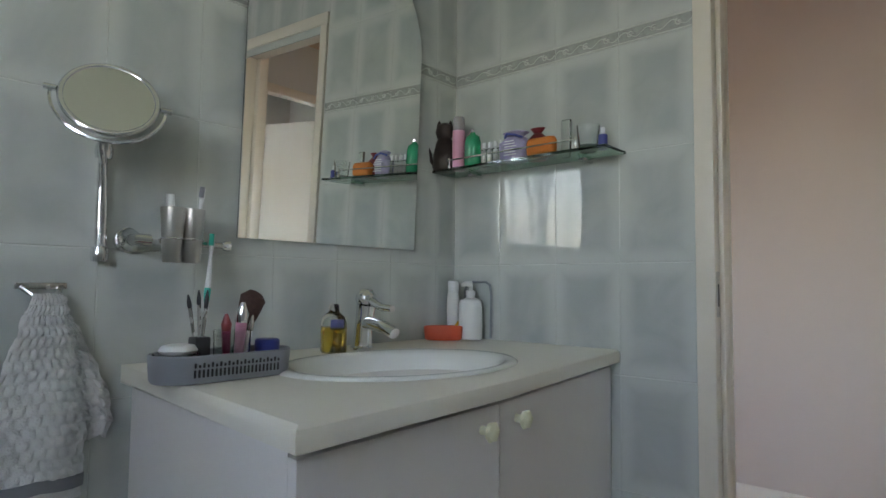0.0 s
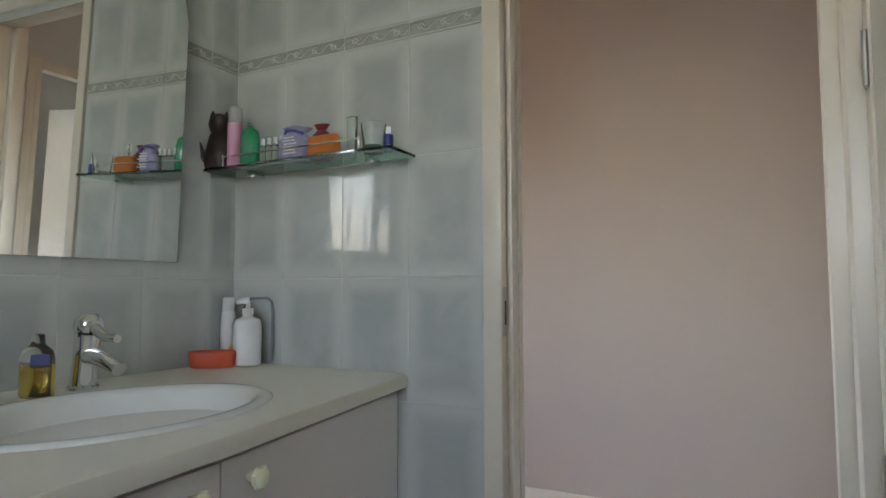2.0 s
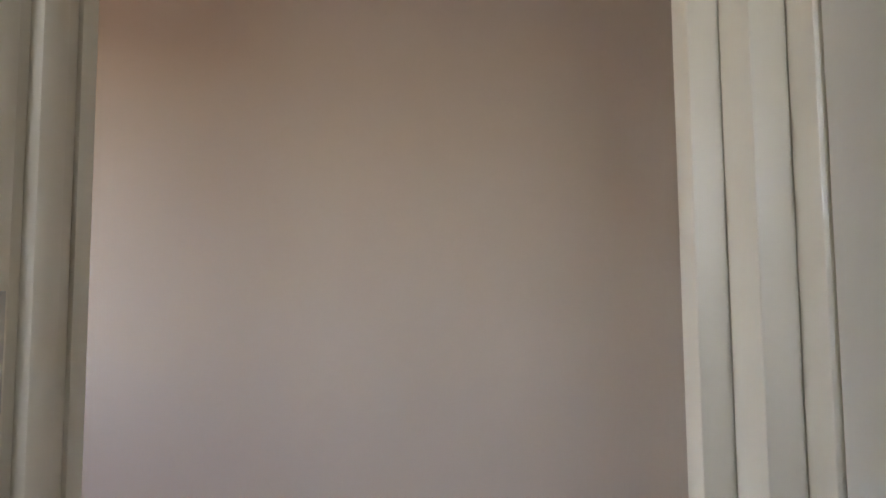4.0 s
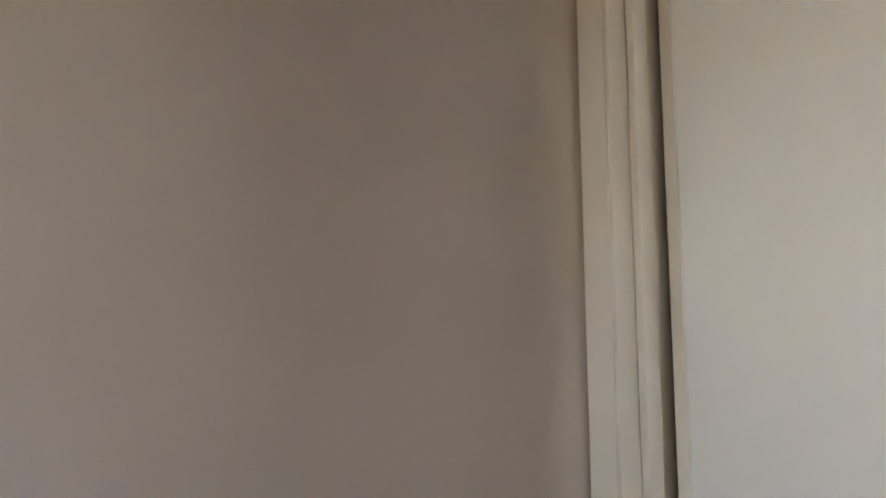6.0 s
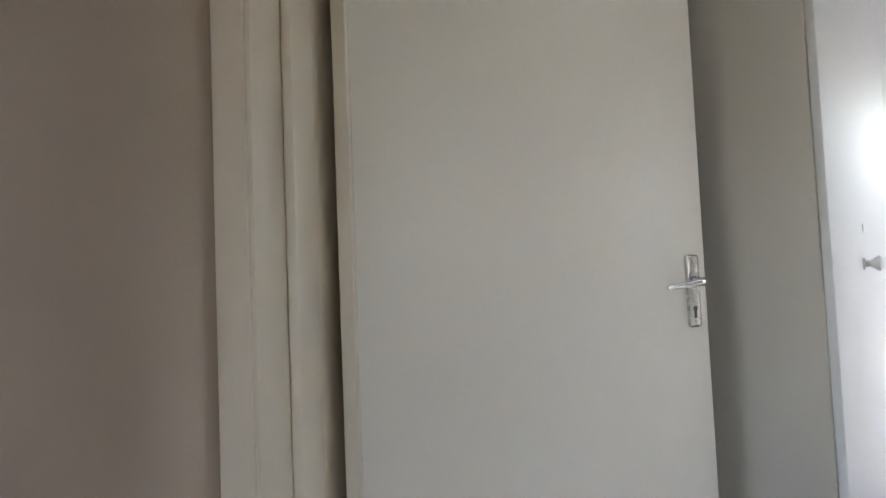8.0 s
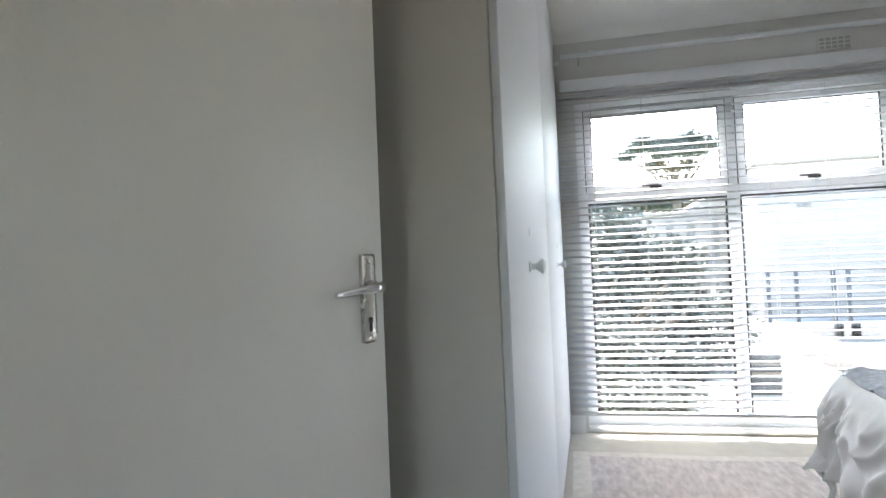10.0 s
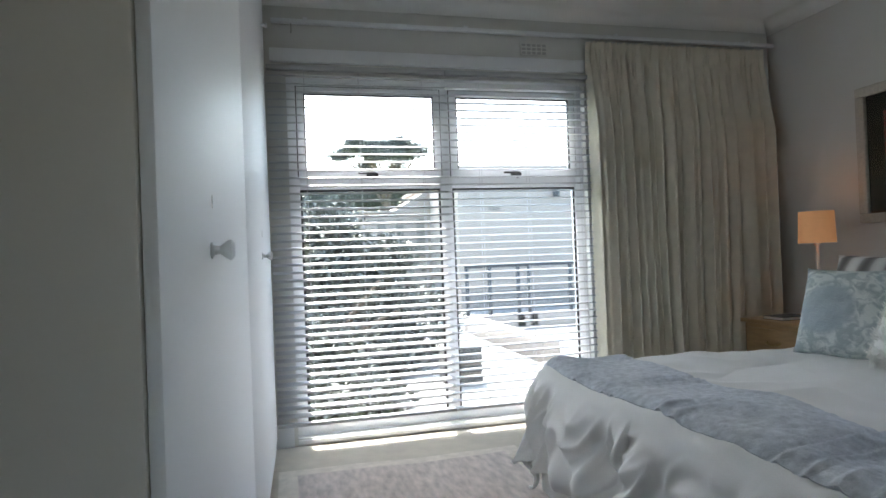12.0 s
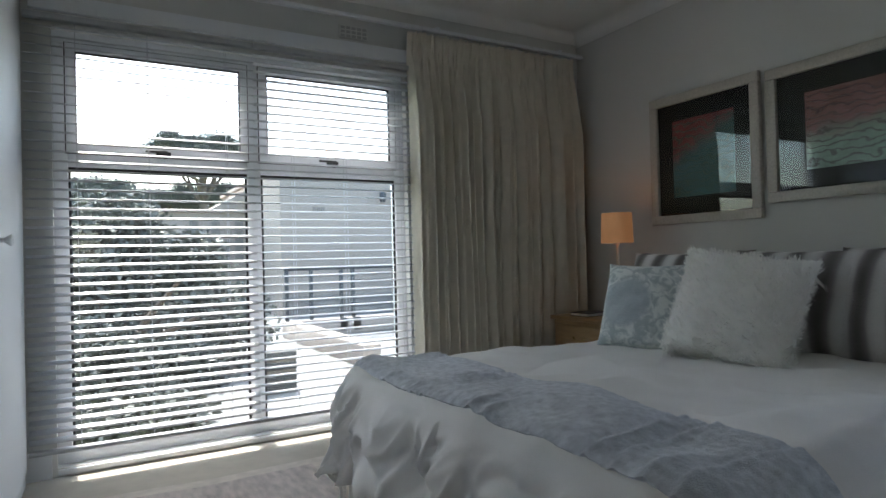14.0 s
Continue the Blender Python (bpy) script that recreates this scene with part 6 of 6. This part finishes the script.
ROWS = [(0.211 - 0.3, 0.211), (0.211, 0.511), (0.511, 0.811), (0.811, 1.111), (1.111, 1.411), (1.411, 1.711), (1.756, 2.056), (2.056, 2.356), (2.356, BATH_CEIL)]
rt = random.Random(4)
def lay(wall_ob, a0, a1, start, place, skip=lambda a, b, z0, z1: False):
    """Tiles on a wall between a0 and a1 along it; place(a, z) gives the pose of a tile's middle."""
    cuts = [start + 0.2 * k for k in range(-20, 20) if a0 < start + 0.2 * k < a1]
    edges = [a0] + [c for c in cuts if c - a0 > 0.012 and a1 - c > 0.012] + [a1]
    for a, b in zip(edges, edges[1:]):
        for z0, z1 in ROWS:
            z0 = max(z0, 0.0)
            if skip(a, b, z0, z1) or z1 - z0 < 0.02:
                continue
            ob = new("tile", tile_mesh(b - a - 0.0007, z1 - z0 - 0.0016))
            ob.parent = wall_ob
            ob.matrix_basis = place((a + b) / 2, (z0 + z1) / 2) @ pose(0, 0, 0, rt.uniform(-0.12, 0.12), 0, rt.uniform(-0.12, 0.12))
        if skip(a, b, 1.711, 1.756):
            continue
        ob = new("border_tile", tile_mesh(b - a - 0.0015, 0.043, M_BORDER))
        ob.parent = wall_ob
        ob.matrix_basis = place((a + b) / 2, 1.7335)
        e = mesh_cache_relief(b - a - 0.0015)
        r_ = new("border_relief", e)
        r_.parent = wall_ob
        r_.matrix_basis = place((a + b) / 2, 1.7335)

relief_cache = {}
def mesh_cache_relief(w):
    """Raised scrolls and two cords on a border tile."""
    key = round(w, 3)
    if key not in relief_cache:
        bm = bmesh.new()
        for z in (-0.0195, 0.0195):
            box(bm, -w / 2, w / 2, -0.0055, -0.002, z - 0.0018, z + 0.0018)
        k = max(1, int(w / 0.066))
        for i in range(k):
            c = -w / 2 + (i + 0.5) * w / k
            pts = [(c + 0.011 * (1 - t * 0.8) * math.cos(t * 7 + i), -0.0038, 0.010 * (1 - t * 0.8) * math.sin(t * 7 + i)) for t in [j / 10 for j in range(11)]]
            tube(bm, pts, 0.0022, 4)
            pts = [(c + w / k * (t - 0.5), -0.0038, 0.009 * math.sin(t * 6.28)) for t in [j / 8 for j in range(9)]]
            tube(bm, pts, 0.0016, 4)
        me = bpy.data.meshes.new("border_relief")
        bmesh.ops.recalc_face_normals(bm, faces=bm.faces)
        bm.to_mesh(me)
        bm.free()
        me.materials.append(M_RELIEF)
        relief_cache[key] = me
    return relief_cache[key]

lay(wall_shelf, 0.0, 0.784, 0.184, lambda a, z: pose(a, 0.003, z))
lay(wall_shelf, 0.784, BX1, 0.184, lambda a, z: pose(a, 0.003, z), lambda a, b, z0, z1: b < 1.66 and z0 < 2.0)
lay(wall_mirror, BY0, 0.0, -0.097, lambda a, z: pose(-0.003, a, z, 0, 0, 90))
lay(wall_bath_right, BY0, 0.0, -0.1, lambda a, z: pose(BX1 - 0.003, a, z, 0, 0, -90))
lay(wall_bath_back, 0.0, BX1, 0.06, lambda a, z: pose(a, BY0 + 0.003, z, 0, 0, 180), lambda a, b, z0, z1: a > 0.85 and z1 > 1.2 and z0 < 2.15)


# ---- outside the bedroom window ----
GZ = -0.12
M_PAVE = mat("pale_paving", (0.20, 0.195, 0.185), 0.8, vary=0.12, scale=1.5, grain=40, bump=0.1)
M_GRASS = mat("dry_lawn", (0.14, 0.17, 0.07), 0.95, vary=0.3, scale=3, grain=60, bump=0.4)
M_FACADE = mat("white_render", (0.35, 0.295, 0.255), 0.85, vary=0.04, scale=1.2, grain=50, bump=0.12)
M_PLINTH = mat("grey_plinth", (0.21, 0.185, 0.165), 0.85, vary=0.1, scale=3, bump=0.1)
M_STEEL = mat("grey_painted_steel", (0.055, 0.057, 0.062), 0.5, vary=0.1, bump=0.03)
# Leaf colour is greyed to stand for flare at the bright window.
M_LEAF = mat("leaf_flare_grey", (0.12, 0.125, 0.105), 0.6, vary=0.4, scale=4, bump=0.0, tint=(0.07, 0.078, 0.065), per_object=0.1)
# Distance haze is mixed into the needle colour as grey.
M_PINE = mat("pine_needles_hazed", (0.085, 0.095, 0.085), 0.75, vary=0.3, scale=2, bump=0.0, tint=(0.06, 0.068, 0.062))
M_BARK = mat("bark", (0.12, 0.09, 0.07), 0.9, vary=0.3, scale=10, bump=0.4)
M_DARKGLASS = mat("dark_window_glass", (0.03, 0.035, 0.045), 0.08, vary=0.1, bump=0.0, spec=0.8)

bm = bmesh.new()
box(bm, WIN_X + 0.2, 900, -700, 700, GZ - 0.3, GZ)
setting("ground", bm, M_GRASS, "open ground running to the horizon", "ground")
setting("pavement", slab(WIN_X + 0.2, 16.5, -9, 0.15, GZ, GZ + 0.03), M_PAVE, "pale paved terrace", "pavement")

def white_house():
    root = thing("white_house", (17, -5, GZ), "flat-roofed white rendered house with a grey plinth", "house")
    x0 = 14.4
    part("wall", slab(x0, x0 + 6, -14, -2.35, GZ, 2.74, 0.01), M_FACADE, root)
    part("plinth", slab(x0 - 0.03, x0, -14, -2.36, GZ + 0.03, GZ + 0.42), M_PLINTH, root)
    part("roof", slab(x0 - 0.06, x0 + 6, -14.1, -2.28, 2.741, 2.83, 0.01), M_FACADE, root)
    part("wing_wall", slab(x0 + 2.6, x0 + 8, -2.34, 2.6, GZ, 2.09, 0.01), M_FACADE, root)
    part("wing_roof", slab(x0 + 2.5, x0 + 8, -1.5, 2.7, 2.091, 2.15, 0.01), M_FACADE, root)
    for y0, y1, z0, z1 in ((-5.75, -5.2, 0.35, 1.95),):
        w = part("window", slab(x0 - 0.012, x0 + 0.002, y0, y1, z0, z1), M_DARKGLASS, root)
        for y in (y0, (y0 + y1) / 2, y1):
            part("window_bar", slab(x0 - 0.03, x0 - 0.013, y - 0.02, y + 0.02, z0, z1), M_STEEL, w)
        for z in (z0, (z0 + z1) / 2, z1):
            part("window_bar", slab(x0 - 0.031, x0 - 0.0125, y0, y1, z - 0.02, z + 0.02), M_STEEL, w)
    for y in (-1.15, -1.6, -2.1):
        part("window", slab(x0 + 2.588, x0 + 2.602, y - 0.09, y + 0.09, 1.05, 1.95), M_PLINTH, root)
    # sloping parapet of the wing, up to the main wall
    bm = bmesh.new()
    q = [(-2.34, 2.0905), (-1.5, 2.0905), (-1.5, 2.16), (-2.34, 2.66)]
    near, far = [bm.verts.new((x0 + 2.55, y, z)) for y, z in q], [bm.verts.new((x0 + 8, y, z)) for y, z in q]
    bm.faces.new(near), bm.faces.new(far[::-1])
    for k in range(4):
        bm.faces.new((near[k], far[k], far[(k + 1) % 4], near[(k + 1) % 4]))
    bmesh.ops.recalc_face_normals(bm, faces=bm.faces)
    part("parapet", bm, M_FACADE, root)
    bm = bmesh.new()
    for k in range(3):
        box(bm, x0 - 0.02, x0 - 0.0005, -3.05 - k * 0.085, -2.99 - k * 0.085, 1.93, 2.02)
    part("air_brick", bm, M_PLINTH, root)
    part("wall_lamp", turned([(0.05, 0), (0.07, 0.06), (0.07, 0.16), (0.03, 0.22)], (x0 - 0.075, -4.45, 2.15), 14), M_STEEL, root)
white_house()

def terrace_wall():
    root = thing("low_wall", (11.3, -4.2, GZ), "low white rendered wall round the terrace", "low wall")
    part("body", slab(11.2, 11.4, -9, -1.55, GZ + 0.03, 0.14, 0.02), M_FACADE, root)
    part("return", slab(8.4, 11.199, -1.75, -1.55, GZ + 0.03, 0.14, 0.02), M_FACADE, root)
terrace_wall()

def railing():
    root = thing("railing", (11.3, -4, 0.14), "grey steel railing on the low wall", "railing")
    for y in (-1.60, -1.95, -2.40, -2.58, -3.25, -4.2, -5.2, -6.0):
        part("post", slab(11.275, 11.325, y - 0.025, y + 0.025, 0.14, 0.84, 0.005), M_STEEL, root)
    part("top_rail", slab(11.27, 11.33, -6.1, -1.57, 0.8405, 0.885, 0.006), M_STEEL, root)
    part("mid_rail", slab(11.285, 11.315, -6.0, -2.58, 0.66, 0.69, 0.004), M_STEEL, root)
    for y in (-2.40, -2.60):
        part("foot_plate", slab(11.2, 11.27, y - 0.06, y + 0.06, -0.05, 0.14, 0.004), M_STEEL, root)
railing()

box_ = thing("garden_box", (7.95, -0.55, GZ + 0.03), "dark slatted garden box on the terrace", "box")
part("body", slab(7.8, 8.1, -0.72, -0.40, GZ + 0.03, 0.24, 0.01), M_PLINTH, box_)
for k in range(4):
    part("slat", slab(7.785, 7.7995, -0.72, -0.40, GZ + 0.05 + k * 0.085, GZ + 0.11 + k * 0.085, 0.003), M_STEEL, box_)

def leaves(bm, centre, radii, count, size, rnd, shell=0.45):
    c = Vector(centre)
    for _ in range(count):
        d = Vector((rnd.gauss(0, 1), rnd.gauss(0, 1), rnd.gauss(0, 1))).normalized()
        r = (shell + (1 - shell) * rnd.random()) * (0.85 + 0.3 * noise.noise(d * 2.3 + c))
        p = c + Vector((d.x * radii[0], d.y * radii[1], d.z * radii[2])) * r
        a = Vector((rnd.uniform(-1, 1), rnd.uniform(-1, 1), rnd.uniform(-0.4, 1))).normalized()
        b = a.cross(Vector((rnd.uniform(-1, 1), rnd.uniform(-1, 1), rnd.uniform(-1, 1)))).normalized()
        s = size * rnd.uniform(0.6, 1.3)
        q = [p, p + a * s * 0.5 + b * s * 0.28, p + a * s, p + a * s * 0.5 - b * s * 0.28]
        bm.faces.new([bm.verts.new(v) for v in q])

def shrub(at, clumps, label, count, size, seed):
    rnd = random.Random(seed)
    root = thing("shrub", at, label, "shrub")
    bm = bmesh.new()
    for i in range(7):
        a = rnd.uniform(0, 6.28)
        e = Vector(at) + Vector((math.cos(a) * 0.8, math.sin(a) * 0.8, rnd.uniform(0.5, 1.0)))
        tube(bm, [at, Vector(at).lerp(e, 0.5) + Vector((0, 0, 0.15)), e], [0.05, 0.03, 0.012], 6)
    part("stems", bm, M_BARK, root)
    bm = bmesh.new()
    for c, r in clumps:
        leaves(bm, c, r, int(count * r[0] * r[1]), size, rnd)
    tagged(part("foliage", bm, M_LEAF, root, smooth=False), kind="stuff")

shrub((9.6, 0.8, GZ), [((9.7, 0.95, 0.75), (1.1, 1.05, 1.08)), ((9.6, 0.15, 0.45), (0.9, 0.8, 0.88)), ((9.4, -0.5, 0.2), (0.75, 0.5, 0.65)), ((9.9, 1.7, 0.9), (1.0, 1.0, 1.05)), ((9.8, 0.45, 1.36), (0.55, 0.50, 0.46)), ((9.9, 1.0, 1.50), (0.6, 0.55, 0.36)), ((9.5, -0.15, 1.02), (0.5, 0.45, 0.38))],
      "large dense grey-green garden shrub", 6500, 0.075, 21)
shrub((8.7, 0.6, GZ), [((8.7, 0.7, 0.1), (0.8, 0.8, 0.5)), ((8.7, 0.05, 0.0), (0.6, 0.5, 0.4)), ((8.9, 1.4, 0.2), (0.7, 0.8, 0.6)), ((7.9, 0.75, -0.05), (0.6, 0.7, 0.36)), ((7.6, 0.35, -0.05), (0.4, 0.35, 0.25)), ((8.2, 0.95, 0.2), (0.8, 0.9, 0.42)), ((7.15, 0.55, -0.04), (0.45, 0.6, 0.24))], "low garden bush in front of the large one", 9000, 0.07, 22)

def pine(at, height, spread, seed):
    rnd = random.Random(seed)
    root = thing("umbrella_pine", at, "tall umbrella pine with a flat spreading crown", "tree")
    a = Vector(at)
    top = a + Vector((0.4, 0.2, height * 0.80))
    bm = bmesh.new()
    tube(bm, [a, a.lerp(top, 0.4) + Vector((0.15, -0.1, 0)), top], [0.34, 0.25, 0.14], 10)
    ends = []
    for i in range(13):
        an = i * 2.4
        r = spread * rnd.uniform(0.45, 0.95)
        e = top + Vector((math.cos(an) * r, math.sin(an) * r, rnd.uniform(0.05, 0.30) * height * 0.55))
        s = a.lerp(top, rnd.uniform(0.62, 0.98))
        tube(bm, [s, s.lerp(e, 0.5) + Vector((0, 0, -0.1)), e], [0.10, 0.07, 0.03], 6)
        ends.append(e)
    part("trunk", bm, M_BARK, root)
    bm = bmesh.new()
    for e in ends + [top + Vector((0, 0, height * 0.16)), top + Vector((0.5, -0.6, height * 0.15)), top + Vector((-0.3, 0.7, height * 0.14))]:
        leaves(bm, e, (spread * 0.34, spread * 0.34, spread * 0.20), 2200, 0.10, rnd, 0.15)
    tagged(part("crown", bm, M_PINE, root, smooth=False), kind="stuff")
pine((34.0, -4.0, GZ), 7.3, 2.5, 5)
pine((40.0, 1.4, GZ), 5.6, 2.9, 6)
pine((38.0, -2.6, GZ), 5.0, 2.6, 9)
pine((38.0, -5.4, GZ), 5.3, 2.9, 8)
